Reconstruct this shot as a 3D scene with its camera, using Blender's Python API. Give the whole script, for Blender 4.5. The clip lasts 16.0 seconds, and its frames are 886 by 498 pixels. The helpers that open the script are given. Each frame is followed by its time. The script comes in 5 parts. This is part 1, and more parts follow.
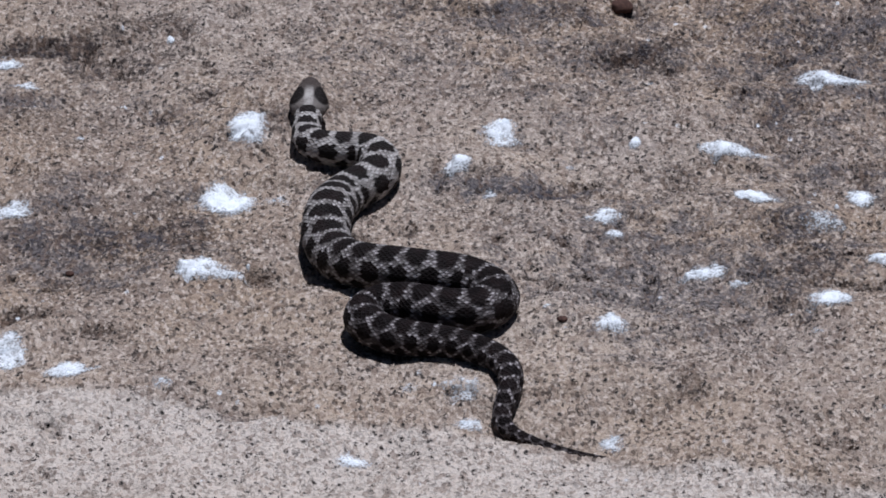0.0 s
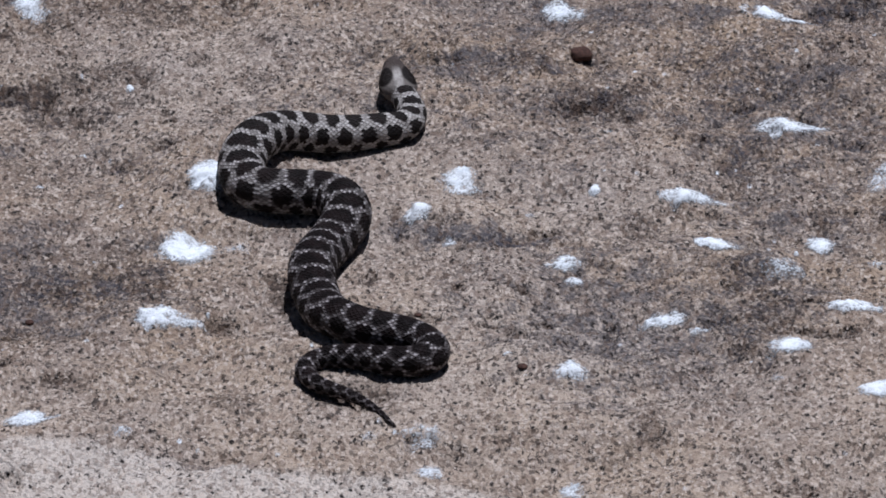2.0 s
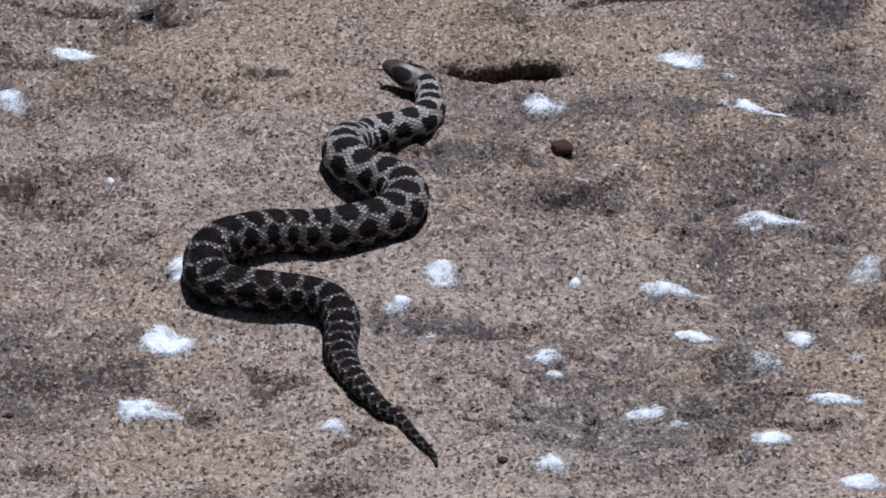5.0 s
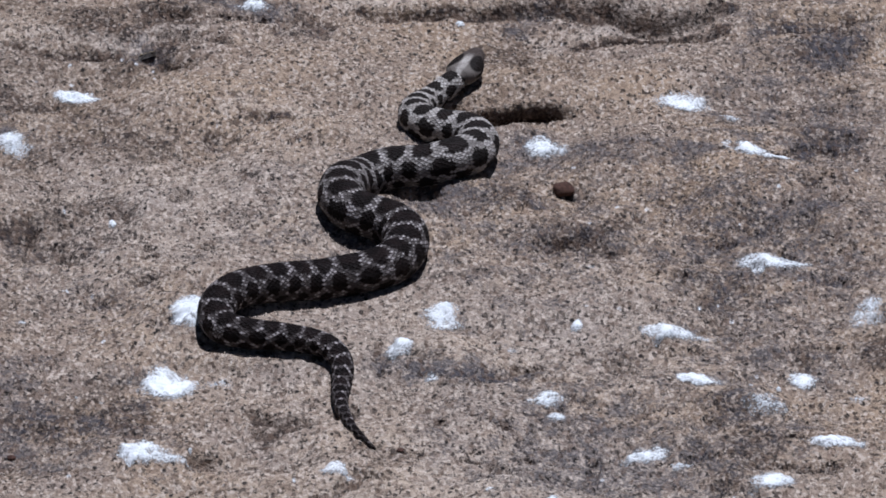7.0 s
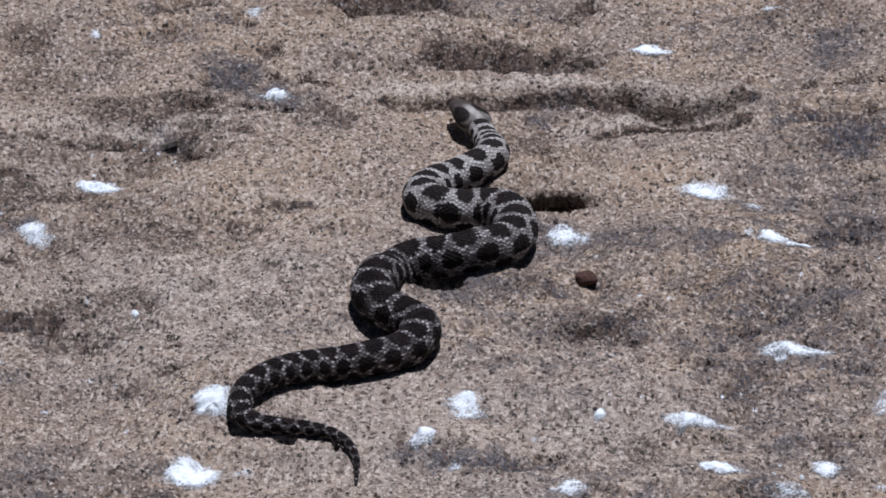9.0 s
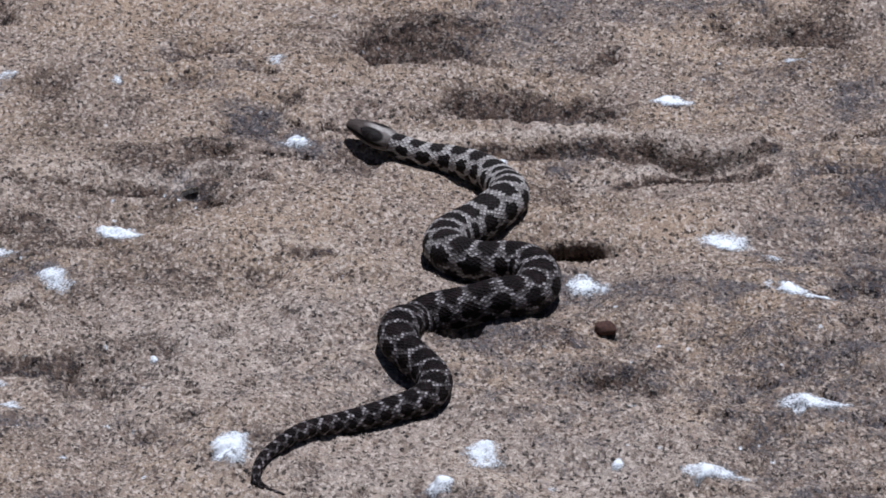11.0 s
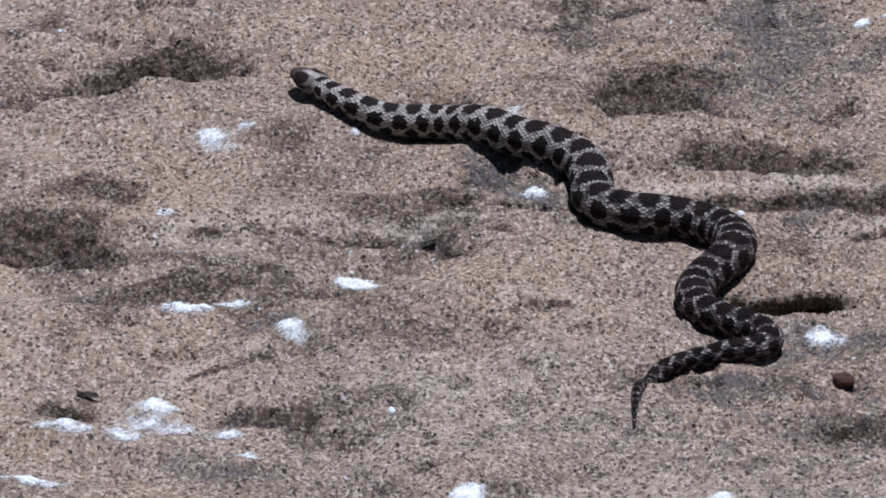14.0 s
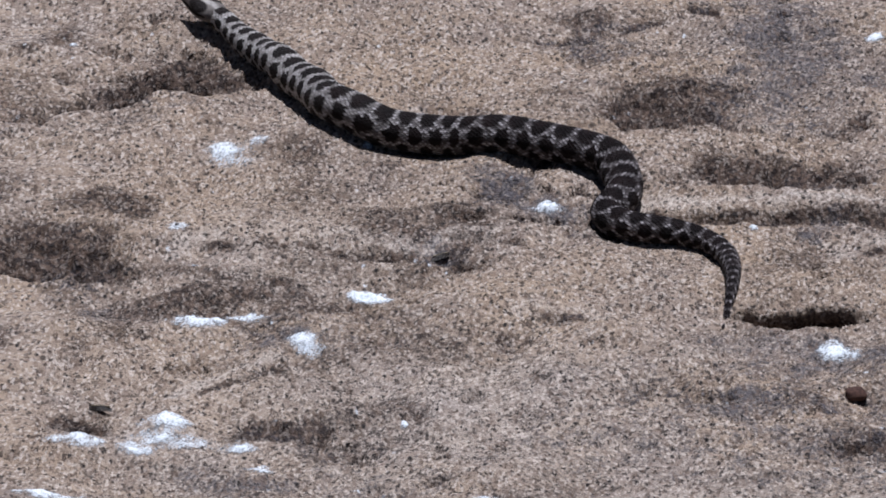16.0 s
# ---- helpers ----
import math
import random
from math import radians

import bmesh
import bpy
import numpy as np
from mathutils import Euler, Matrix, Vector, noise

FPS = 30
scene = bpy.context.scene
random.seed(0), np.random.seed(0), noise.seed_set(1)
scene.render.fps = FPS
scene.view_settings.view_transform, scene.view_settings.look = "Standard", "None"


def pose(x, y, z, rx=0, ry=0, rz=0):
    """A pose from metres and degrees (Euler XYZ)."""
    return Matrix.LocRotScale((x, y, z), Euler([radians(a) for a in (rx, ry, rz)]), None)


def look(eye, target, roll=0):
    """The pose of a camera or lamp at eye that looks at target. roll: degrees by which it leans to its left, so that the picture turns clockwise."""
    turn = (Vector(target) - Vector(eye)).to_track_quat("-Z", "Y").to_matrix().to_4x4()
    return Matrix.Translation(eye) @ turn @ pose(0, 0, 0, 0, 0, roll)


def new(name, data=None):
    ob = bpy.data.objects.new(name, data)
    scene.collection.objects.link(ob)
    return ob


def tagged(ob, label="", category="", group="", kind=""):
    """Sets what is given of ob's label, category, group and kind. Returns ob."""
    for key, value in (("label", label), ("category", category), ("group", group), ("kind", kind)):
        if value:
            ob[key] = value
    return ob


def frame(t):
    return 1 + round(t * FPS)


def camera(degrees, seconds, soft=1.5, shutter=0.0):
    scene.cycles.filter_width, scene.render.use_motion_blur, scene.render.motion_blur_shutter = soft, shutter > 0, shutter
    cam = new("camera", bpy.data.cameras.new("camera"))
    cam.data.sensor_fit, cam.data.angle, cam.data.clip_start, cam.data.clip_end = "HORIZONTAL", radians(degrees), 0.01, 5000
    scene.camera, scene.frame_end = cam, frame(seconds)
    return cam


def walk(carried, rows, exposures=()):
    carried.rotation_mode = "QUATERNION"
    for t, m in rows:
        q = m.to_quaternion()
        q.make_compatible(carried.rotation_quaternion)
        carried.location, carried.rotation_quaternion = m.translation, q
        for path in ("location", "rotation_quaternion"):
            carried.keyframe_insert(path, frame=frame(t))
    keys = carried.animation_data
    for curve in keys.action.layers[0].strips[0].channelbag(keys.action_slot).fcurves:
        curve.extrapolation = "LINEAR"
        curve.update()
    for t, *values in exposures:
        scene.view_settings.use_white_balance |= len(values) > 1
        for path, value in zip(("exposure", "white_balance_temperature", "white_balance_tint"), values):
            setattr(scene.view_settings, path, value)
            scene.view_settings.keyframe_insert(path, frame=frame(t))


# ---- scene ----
EYE = (0.000, -6.298, 2.937)
LENS = 7.00
cam = camera(LENS, 16.0, soft=1.68, shutter=0.3)
walk(cam, [
    (0.0, look(EYE, (-0.0309, -0.5725, 0), 0.12)),
    (0.5, look(EYE, (-0.0292, -0.5484, 0), 0.23)),
    (1.0, look(EYE, (-0.0273, -0.5647, 0), 0.05)),
    (1.5, look(EYE, (-0.0151, -0.5235, 0), 0.20)),
    (2.0, look(EYE, (0.0048, -0.4778, 0), 0.15)),
    (2.5, look(EYE, (0.0138, -0.4504, 0), 0.34)),
    (3.0, look(EYE, (0.0124, -0.4143, 0), 0.21)),
    (3.5, look(EYE, (0.0117, -0.3658, 0), 0.21)),
    (4.0, look(EYE, (0.0170, -0.3322, 0), 0.30)),
    (4.2, look(EYE, (0.0204, -0.3193, 0), 0.32)),
    (6.3, look(EYE, (0.0232, -0.2430, 0), 0.22)),
    (6.5, look(EYE, (0.0243, -0.2298, 0), 0.23)),
    (7.0, look(EYE, (0.0212, -0.1968, 0), 0.23)),
    (7.5, look(EYE, (0.0118, -0.1719, 0), 0.30)),
    (8.0, look(EYE, (0.0108, -0.1326, 0), 0.22)),
    (8.5, look(EYE, (0.0085, -0.0616, 0), 0.25)),
    (9.0, look(EYE, (0.0000, 0.0000, 0), -0.00)),
    (9.5, look(EYE, (-0.0049, 0.0426, 0), 0.15)),
    (9.7, look(EYE, (-0.0063, 0.0618, 0), 0.21)),
    (11.8, look(EYE, (-0.0275, 0.1418, 0), 0.55)),
    (12.0, look(EYE, (-0.0380, 0.1571, 0), 0.51)),
    (12.5, look(EYE, (-0.1335, 0.1829, 0), 0.23)),
    (13.0, look(EYE, (-0.1710, 0.1557, 0), 0.29)),
    (13.5, look(EYE, (-0.2042, 0.1797, 0), -0.02)),
    (14.0, look(EYE, (-0.2551, 0.2281, 0), -0.36)),
    (14.5, look(EYE, (-0.2792, 0.2713, 0), -0.44)),
    (15.0, look(EYE, (-0.2983, 0.3144, 0), -0.59)),
    (15.5, look(EYE, (-0.2704, 0.3067, 0), -0.49)),
    (16.0, look(EYE, (-0.2690, 0.2614, 0), -0.37)),
], [(0.0, -0.24, 5550, 14), (4.0, -0.24, 5550, 14), (7.0, -0.13, 5550, 14), (9.5, -0.09, 5550, 14), (13.0, -0.05, 5550, 14), (16.0, 0.00, 5550, 14)])

# ---- light: a high sun from beyond and to the right, under a clear sky ----
SUN_TO = Vector((0.12, 0.22, 0.965)).normalized()
world = bpy.data.worlds.new("sky")
scene.world = world
world.use_nodes = True
sky = world.node_tree.nodes.new("ShaderNodeTexSky")
sky.sky_type, sky.sun_disc = "NISHITA", False
sky.sun_elevation = math.asin(SUN_TO.z)
sky.sun_rotation = math.atan2(SUN_TO.x, SUN_TO.y)
backing = world.node_tree.nodes["Background"]
backing.inputs["Strength"].default_value = 0.020
world.node_tree.links.new(sky.outputs[0], backing.inputs["Color"])
sun = new("sun", bpy.data.lights.new("sun", "SUN"))
sun.data.energy, sun.data.angle, sun.data.color = 4.6, radians(0.53), (1.0, 0.97, 0.93)
sun.matrix_world = Matrix.Translation((2, 2, 6)) @ SUN_TO.to_track_quat("Z", "Y").to_matrix().to_4x4()


# ---- materials ----
class Nodes:
    """A short way to write node materials."""

    def __init__(self, name):
        self.mat = bpy.data.materials.new(name)
        self.mat.use_nodes = True
        self.tree = self.mat.node_tree
        self.bsdf = self.tree.nodes["Principled BSDF"]

    def put(self, socket, value):
        if isinstance(value, bpy.types.NodeSocket):
            self.tree.links.new(value, socket)
        else:
            socket.default_value = value

    def node(self, kind, out=0, **ins):
        n = self.tree.nodes.new(kind)
        for key, value in ins.items():
            self.put(n.inputs[key.replace("_", " ")], value)
        return n.outputs[out]

    def math(self, op, a, b=0.0, clamp=False):
        n = self.tree.nodes.new("ShaderNodeMath")
        n.operation, n.use_clamp = op, clamp
        self.put(n.inputs[0], a)
        self.put(n.inputs[1], b)
        return n.outputs[0]

    def ramp(self, value, low, high, to_low=0.0, to_high=1.0):
        n = self.tree.nodes.new("ShaderNodeMapRange")
        n.interpolation_type = "SMOOTHSTEP"
        for i, v in enumerate((value, low, high, to_low, to_high)):
            self.put(n.inputs[i], v)
        return n.outputs[0]

    def mix(self, factor, a, b, blend="MIX"):
        n = self.tree.nodes.new("ShaderNodeMix")
        n.data_type, n.blend_type = "RGBA", blend
        for i, v in ((0, factor), (6, a), (7, b)):
            self.put(n.inputs[i], v if isinstance(v, (bpy.types.NodeSocket, float)) else (*v, 1))
        return n.outputs[2]

    def coords(self, which="Object"):
        return self.tree.nodes.new("ShaderNodeTexCoord").outputs[which]

    def noise(self, where, scale, detail=4.0, rough=0.55):
        n = self.tree.nodes.new("ShaderNodeTexNoise")
        for key, v in (("Vector", where), ("Scale", scale), ("Detail", detail), ("Roughness", rough)):
            self.put(n.inputs[key], v)
        return n.outputs["Fac"]

    def cells(self, where, scale, out="Color", feature="F1"):
        n = self.tree.nodes.new("ShaderNodeTexVoronoi")
        n.feature = feature
        self.put(n.inputs["Vector"], where)
        self.put(n.inputs["Scale"], scale)
        return n.outputs[out]

    def bump(self, heights):
        last = None
        for value, distance, strength in heights:
            n = self.tree.nodes.new("ShaderNodeBump")
            self.put(n.inputs["Height"], value)
            n.inputs["Distance"].default_value, n.inputs["Strength"].default_value = distance, strength
            if last is not None:
                self.put(n.inputs["Normal"], last)
            last = n.outputs[0]
        self.put(self.bsdf.inputs["Normal"], last)

    def finish(self, color, rough=0.8, specular=0.3):
        self.put(self.bsdf.inputs["Base Color"], color)
        self.put(self.bsdf.inputs["Roughness"], rough)
        self.put(self.bsdf.inputs["Specular IOR Level"], specular)
        return self.mat


def sandstone():
    m = Nodes("sandstone")
    p = m.coords()

    def painted(name):
        n = m.tree.nodes.new("ShaderNodeAttribute")
        n.attribute_name = name
        return n.outputs["Fac"]

    stained, pale, crust_shade = painted("stain"), painted("pale"), painted("crust_shade")
    broad, mid, fine = m.noise(p, 5.0, 5), m.noise(p, 34.0, 6, 0.65), m.noise(p, 260.0, 4, 0.7)
    base = m.mix(m.ramp(broad, 0.36, 0.62), (0.30, 0.236, 0.192), (0.41, 0.302, 0.21))
    base = m.mix(m.ramp(mid, 0.42, 0.68), base, (0.435, 0.33, 0.242))
    clot = m.noise(p, 105.0, 5, 0.7)
    base = m.mix(m.ramp(clot, 0.54, 0.72, 0.0, 0.45), base, (0.10, 0.074, 0.06))
    # drawn-out darker drifts a hand wide
    drift = m.node("ShaderNodeVectorMath", 0, Vector=p)
    drift.node.operation = "MULTIPLY"
    drift.node.inputs[1].default_value = (0.55, 1.0, 1.0)
    base = m.mix(m.ramp(m.noise(drift, 15.0, 5, 0.6), 0.52, 0.74, 0.0, 0.4), base, (0.20, 0.15, 0.12))
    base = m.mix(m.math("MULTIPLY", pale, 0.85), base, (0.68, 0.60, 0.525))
    # crumbly brown crust, with the hollows' shade painted into the same dark colour
    rough = m.math("ADD", crust_shade, m.math("MULTIPLY", m.math("SUBTRACT", fine, 0.5), 1.5))
    rough = m.math("MULTIPLY", m.ramp(rough, 0.1, 0.75), m.ramp(crust_shade, 0.0, 0.3))
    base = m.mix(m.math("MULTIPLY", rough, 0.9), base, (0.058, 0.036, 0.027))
    # near-black clumps deepen the painted shade where the value is high
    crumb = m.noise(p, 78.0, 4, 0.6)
    base = m.mix(m.math("MULTIPLY", m.ramp(crumb, 0.45, 0.57, 0.0, 0.92), m.ramp(crust_shade, 0.25, 0.65)), base, (0.026, 0.017, 0.014))
    # lichen and old water marks
    patch = m.math("ADD", stained, m.math("MULTIPLY", m.math("SUBTRACT", mid, 0.5), 1.7))
    patch = m.math("ADD", patch, m.math("MULTIPLY", m.math("SUBTRACT", fine, 0.5), 1.3))
    patch = m.math("MULTIPLY", m.ramp(patch, 0.05, 0.6), m.ramp(stained, 0.0, 0.22))
    base = m.mix(m.math("MULTIPLY", patch, 0.85), base, (0.078, 0.075, 0.086))
    # single grains, drawn out a little by the bedding of the stone
    lain = m.node("ShaderNodeVectorMath", 0, Vector=p)
    lain.node.operation = "MULTIPLY"
    lain.node.inputs[1].default_value = (1.0, 0.65, 1.0)
    grain = m.node("ShaderNodeSeparateColor", 0, Color=m.cells(lain, 300.0))
    light = m.node("ShaderNodeSeparateColor", 1, Color=m.cells(lain, 350.0))
    base = m.mix(m.math("MULTIPLY", m.ramp(grain, 0.68, 0.92), m.math("MULTIPLY", m.ramp(mid, 0.3, 0.7, 0.95, 0.55), m.ramp(pale, 0.3, 1.0, 1.0, 0.5))), base, (0.045, 0.034, 0.03))
    base = m.mix(m.math("MULTIPLY", m.ramp(light, 0.62, 0.92), m.math("SUBTRACT", 0.8, m.math("MULTIPLY", m.math("MAXIMUM", patch, rough), 0.55))), base, (0.62, 0.52, 0.435))
    rust = m.node("ShaderNodeSeparateColor", 2, Color=m.cells(lain, 240.0))
    base = m.mix(m.ramp(rust, 0.55, 0.95, 0.0, 0.5), base, (0.18, 0.12, 0.085))
    speck = m.cells(lain, 115.0, "Distance")
    base = m.mix(m.math("MULTIPLY", m.ramp(speck, 0.36, 0.18), m.ramp(fine, 0.46, 0.54)), base, (0.03, 0.025, 0.023))
    # stray flecks of dropping
    fleck = m.math("MULTIPLY", m.ramp(m.cells(lain, 46.0, "Distance"), 0.13, 0.07), m.ramp(m.noise(p, 8.0, 3), 0.52, 0.62))
    base = m.mix(m.math("MULTIPLY", fleck, m.ramp(m.noise(p, 500.0, 2), 0.4, 0.55)), base, (0.78, 0.80, 0.82))
    m.bump([(mid, 0.012, 0.9), (fine, 0.003, 0.8), (m.cells(p, 300.0, "Distance"), 0.0012, 0.7)])
    return m.finish(base, 0.9, 0.2)


def chalky_white():
    """Thick white crust that thins out at its rim until the rock shows between its flecks."""
    m = Nodes("dried_white_dropping")
    p = m.coords()
    cover = m.tree.nodes.new("ShaderNodeAttribute")
    cover.attribute_name = "cover"
    a, b = m.noise(p, 70.0, 5, 0.65), m.noise(p, 420.0, 4, 0.7)
    color = m.mix(m.ramp(a, 0.52, 0.74), (0.88, 0.91, 0.93), (0.60, 0.65, 0.69))
    color = m.mix(m.math("MULTIPLY", m.ramp(b, 0.56, 0.7), 0.45), color, (0.40, 0.38, 0.36))
    m.bump([(a, 0.004, 0.6), (b, 0.0015, 0.8)])
    mat = m.finish(color, 0.85, 0.2)
    thick = m.math("ADD", cover.outputs["Fac"], m.math("MULTIPLY", m.math("SUBTRACT", b, 0.5), 2.2))
    thick = m.math("ADD", thick, m.math("MULTIPLY", m.math("SUBTRACT", a, 0.5), 0.9))
    m.put(m.bsdf.inputs["Alpha"], m.ramp(thick, 0.06, 1.10))
    return mat


def snake_skin():
    """Blotches by the maps: pattern (blotch count along the body, angle from the back), skin (metres along, metres round)."""
    m = Nodes("snake_skin")
    at = m.node("ShaderNodeUVMap")
    at.node.uv_map = "pattern"
    sk = m.node("ShaderNodeUVMap")
    sk.node.uv_map = "skin"
    wob = m.tree.nodes.new("ShaderNodeTexNoise")
    m.put(wob.inputs["Vector"], sk)
    wob.inputs["Scale"].default_value, wob.inputs["Detail"].default_value = 130.0, 3.0
    un = m.node("ShaderNodeSeparateXYZ", 0, Vector=at).node
    sn = m.node("ShaderNodeSeparateXYZ", 0, Vector=sk).node
    ws = m.node("ShaderNodeSeparateColor", 0, Color=wob.outputs["Color"])
    # diamond scales: each takes its colour mostly from its own middle
    a = m.math("ADD", m.math("DIVIDE", sn.outputs[0], 0.0058), m.math("DIVIDE", sn.outputs[1], 0.0043))
    b = m.math("SUBTRACT", m.math("DIVIDE", sn.outputs[0], 0.0058), m.math("DIVIDE", sn.outputs[1], 0.0043))
    oa, ob = (m.math("SUBTRACT", m.math("FRACT", c), 0.5) for c in (a, b))
    own = m.tree.nodes.new("ShaderNodeTexWhiteNoise")
    own.noise_dimensions = "2D"
    m.put(own.inputs["Vector"], m.node("ShaderNodeCombineXYZ", 0, X=m.math("FLOOR", a), Y=m.math("FLOOR", b)))
    luck = own.outputs["Value"]
    du = m.math("MULTIPLY", m.math("ADD", oa, ob), -0.0029 * 40 * 0.7)
    dv = m.math("MULTIPLY", m.math("SUBTRACT", oa, ob), -0.00215 * 17 * 0.7)
    u = m.math("ADD", m.math("ADD", un.outputs[0], du), m.math("MULTIPLY", m.math("SUBTRACT", ws, 0.5), 0.24))
    v = m.math("ADD", m.math("ADD", un.outputs[1], dv), m.math("MULTIPLY", m.math("SUBTRACT", ws.node.outputs[1], 0.5), 0.13))
    v = m.math("ADD", v, m.math("MULTIPLY", m.math("SUBTRACT", luck, 0.5), 0.05))
    side = m.math("ABSOLUTE", v)
    along = m.math("DIVIDE", sn.outputs[0], 1.165)
    f = m.math("ABSOLUTE", m.math("SUBTRACT", m.math("FRACT", u), 0.5))
    g = m.math("ABSOLUTE", m.math("SUBTRACT", m.math("FRACT", m.math("ADD", u, 0.5)), 0.5))

    def oval(a, half_a, b, half_b):
        q = m.math("ADD", m.math("POWER", m.math("DIVIDE", a, half_a), 2.4), m.math("POWER", m.math("ABSOLUTE", m.math("DIVIDE", b, half_b)), 2.4))
        return m.ramp(q, 1.08, 0.88)

    back = oval(f, m.ramp(along, 0.05, 0.6, 0.35, 0.40), side, m.ramp(along, 0.05, 0.7, 0.23, 0.27))
    flank = oval(g, 0.31, m.math("SUBTRACT", side, 0.415), 0.15)
    low = oval(f, 0.27, m.math("SUBTRACT", side, 0.655), 0.10)
    blotch = m.math("MAXIMUM", back, m.math("MAXIMUM", flank, low))
    ea, eb = m.math("ABSOLUTE", oa), m.math("ABSOLUTE", ob)
    scale = m.ramp(m.math("MAXIMUM", ea, eb), 0.5, 0.22)
    tint = m.noise(sk, 55.0, 4)
    pale = m.mix(m.ramp(along, 0.12, 0.62), (0.47, 0.428, 0.39), (0.074, 0.060, 0.059))
    pale = m.mix(m.ramp(tint, 0.42, 0.66), pale, m.mix(0.5, pale, (0.12, 0.10, 0.09)))
    pale = m.mix(m.math("MULTIPLY", m.ramp(luck, 0.5, 0.1, 0.0, 0.85), m.ramp(along, 0.08, 0.45, 0.3, 1.0)), pale, m.mix(0.8, pale, (0.03, 0.022, 0.02)))
    # scattered scales painted brighter, for the glints on the pale skin
    pale = m.mix(m.ramp(luck, 0.64, 0.86, 0.0, 0.8), pale, m.mix(m.ramp(along, 0.1, 0.45), (0.60, 0.55, 0.51), (0.34, 0.295, 0.29)))
    dark = m.mix(m.ramp(tint, 0.4, 0.65), (0.006, 0.0042, 0.0040), (0.013, 0.0082, 0.0078))
    color = m.mix(m.math("MULTIPLY", blotch, 0.97), pale, dark)
    color = m.mix(m.math("MULTIPLY", m.math("SUBTRACT", 1.0, scale), m.math("MULTIPLY", m.math("SUBTRACT", 1.0, blotch), m.ramp(along, 0.08, 0.5, 0.36, 0.62))), color, (0.03, 0.024, 0.023))
    # highlight on the middle of each pale scale, put into the colour
    keel_glint = m.math("MULTIPLY", m.ramp(m.math("MAXIMUM", ea, eb), 0.30, 0.10), m.ramp(luck, 0.25, 0.8))
    color = m.mix(m.math("MULTIPLY", keel_glint, m.math("MULTIPLY", m.math("SUBTRACT", 1.0, blotch), m.math("MULTIPLY", m.ramp(along, 0.2, 0.7, 0.8, 0.5), m.ramp(along, 0.95, 0.8)))), color, (0.60, 0.57, 0.54))
    m.bump([(scale, 0.0009, 0.9)])
    return m.finish(color, 0.62, m.ramp(blotch, 0.0, 1.0, 0.22, 0.05))


def plain(name, color, rough=0.7, vary=0.35, scale=300.0, specular=0.3):
    m = Nodes(name)
    p = m.coords()
    n = m.noise(p, scale, 4, 0.6)
    dark = tuple(c * (1 - vary) for c in color)
    m.bump([(n, 0.001, 0.6)])
    return m.finish(m.mix(m.ramp(n, 0.35, 0.65), dark, color), rough, specular)


ROCK, WHITE, SKIN = sandstone(), chalky_white(), snake_skin()
EYE_BLACK = plain("wet_black_eye", (0.012, 0.010, 0.009), 0.08, 0.0, 100.0, 0.6)
TONGUE = plain("dark_red_tongue", (0.05, 0.012, 0.012), 0.35)
BROWN = plain("brown_clod", (0.085, 0.042, 0.03), 0.9, 0.5)
HUSK = plain("dry_husk", (0.06, 0.045, 0.035), 0.6, 0.5)
STRAW = plain("straw", (0.42, 0.34, 0.22), 0.7, 0.4)
GREY_STONE = plain("grey_grit", (0.12, 0.105, 0.095), 0.85, 0.5)


def link_mesh(name, verts, faces, material, smooth=True):
    me = bpy.data.meshes.new(name)
    me.from_pydata(verts, [], faces)
    me.materials.append(material)
    if smooth:
        me.shade_smooth()
    return me


def part(name, mesh, parent, label=""):
    ob = new(name, mesh)
    ob.parent = parent
    return tagged(ob, label)

# ---- the rock's relief: hollows, ledges and stains, laid down in metres ----
BASINS, LEDGES, STAINS, LIGHTER, CRUSTS = [], [], [], [], []


def basin(lip, depth, back, crust_shade, power=1.0):
    """A hollow behind a sharp near lip; its floor rises again over back metres, at once where the power is high, as a far wall where it is low."""
    BASINS.append((lip, depth, back, crust_shade, power))


def ledge(line, rise, run):
    """A step along a line; rise is how much higher the far side is, fading out over run."""
    LEDGES.append((line, rise, run))


def stain(x, y, rx, ry, strength):
    STAINS.append((x, y, rx, ry, strength))


def weathered(x, y, rx, ry, strength):
    """A patch of crumbly brown crust."""
    CRUSTS.append((x, y, rx, ry, strength))


def lighter(x, y, rx, ry, strength):
    LIGHTER.append((x, y, rx, ry, strength))


def lattice(x, y, size, seed):
    """Smooth value noise from -1 to 1 with cells of that size."""
    u, v = x / size + 1000.37, y / size + 1000.71
    i, j = np.floor(u), np.floor(v)
    a, b = u - i, v - j
    a, b = a * a * (3 - 2 * a), b * b * (3 - 2 * b)

    def corner(p, q):
        w = np.sin(p * 127.1 + q * 311.7 + seed * 74.7) * 43758.5453
        return 2 * (w - np.floor(w)) - 1

    return ((corner(i, j) * (1 - a) + corner(i + 1, j) * a) * (1 - b)
            + (corner(i, j + 1) * (1 - a) + corner(i + 1, j + 1) * a) * b)


def to_line(x, y, line):
    """The distance to a line of points, with its sign: above nought on the far side."""
    best = np.full(np.shape(x), 1e9)
    side = np.zeros(np.shape(x))
    for (ax, ay), (bx, by) in zip(line, line[1:]):
        dx, dy = bx - ax, by - ay
        k = np.clip(((x - ax) * dx + (y - ay) * dy) / (dx * dx + dy * dy), 0, 1)
        ex, ey = x - ax - k * dx, y - ay - k * dy
        d = np.hypot(ex, ey)
        near = d < best
        best = np.where(near, d, best)
        side = np.where(near, np.sign(dx * ey - dy * ex), side)
    return best, side


def ease(v, low, high):
    k = np.clip((v - low) / (high - low), 0, 1)
    return k * k * (3 - 2 * k)


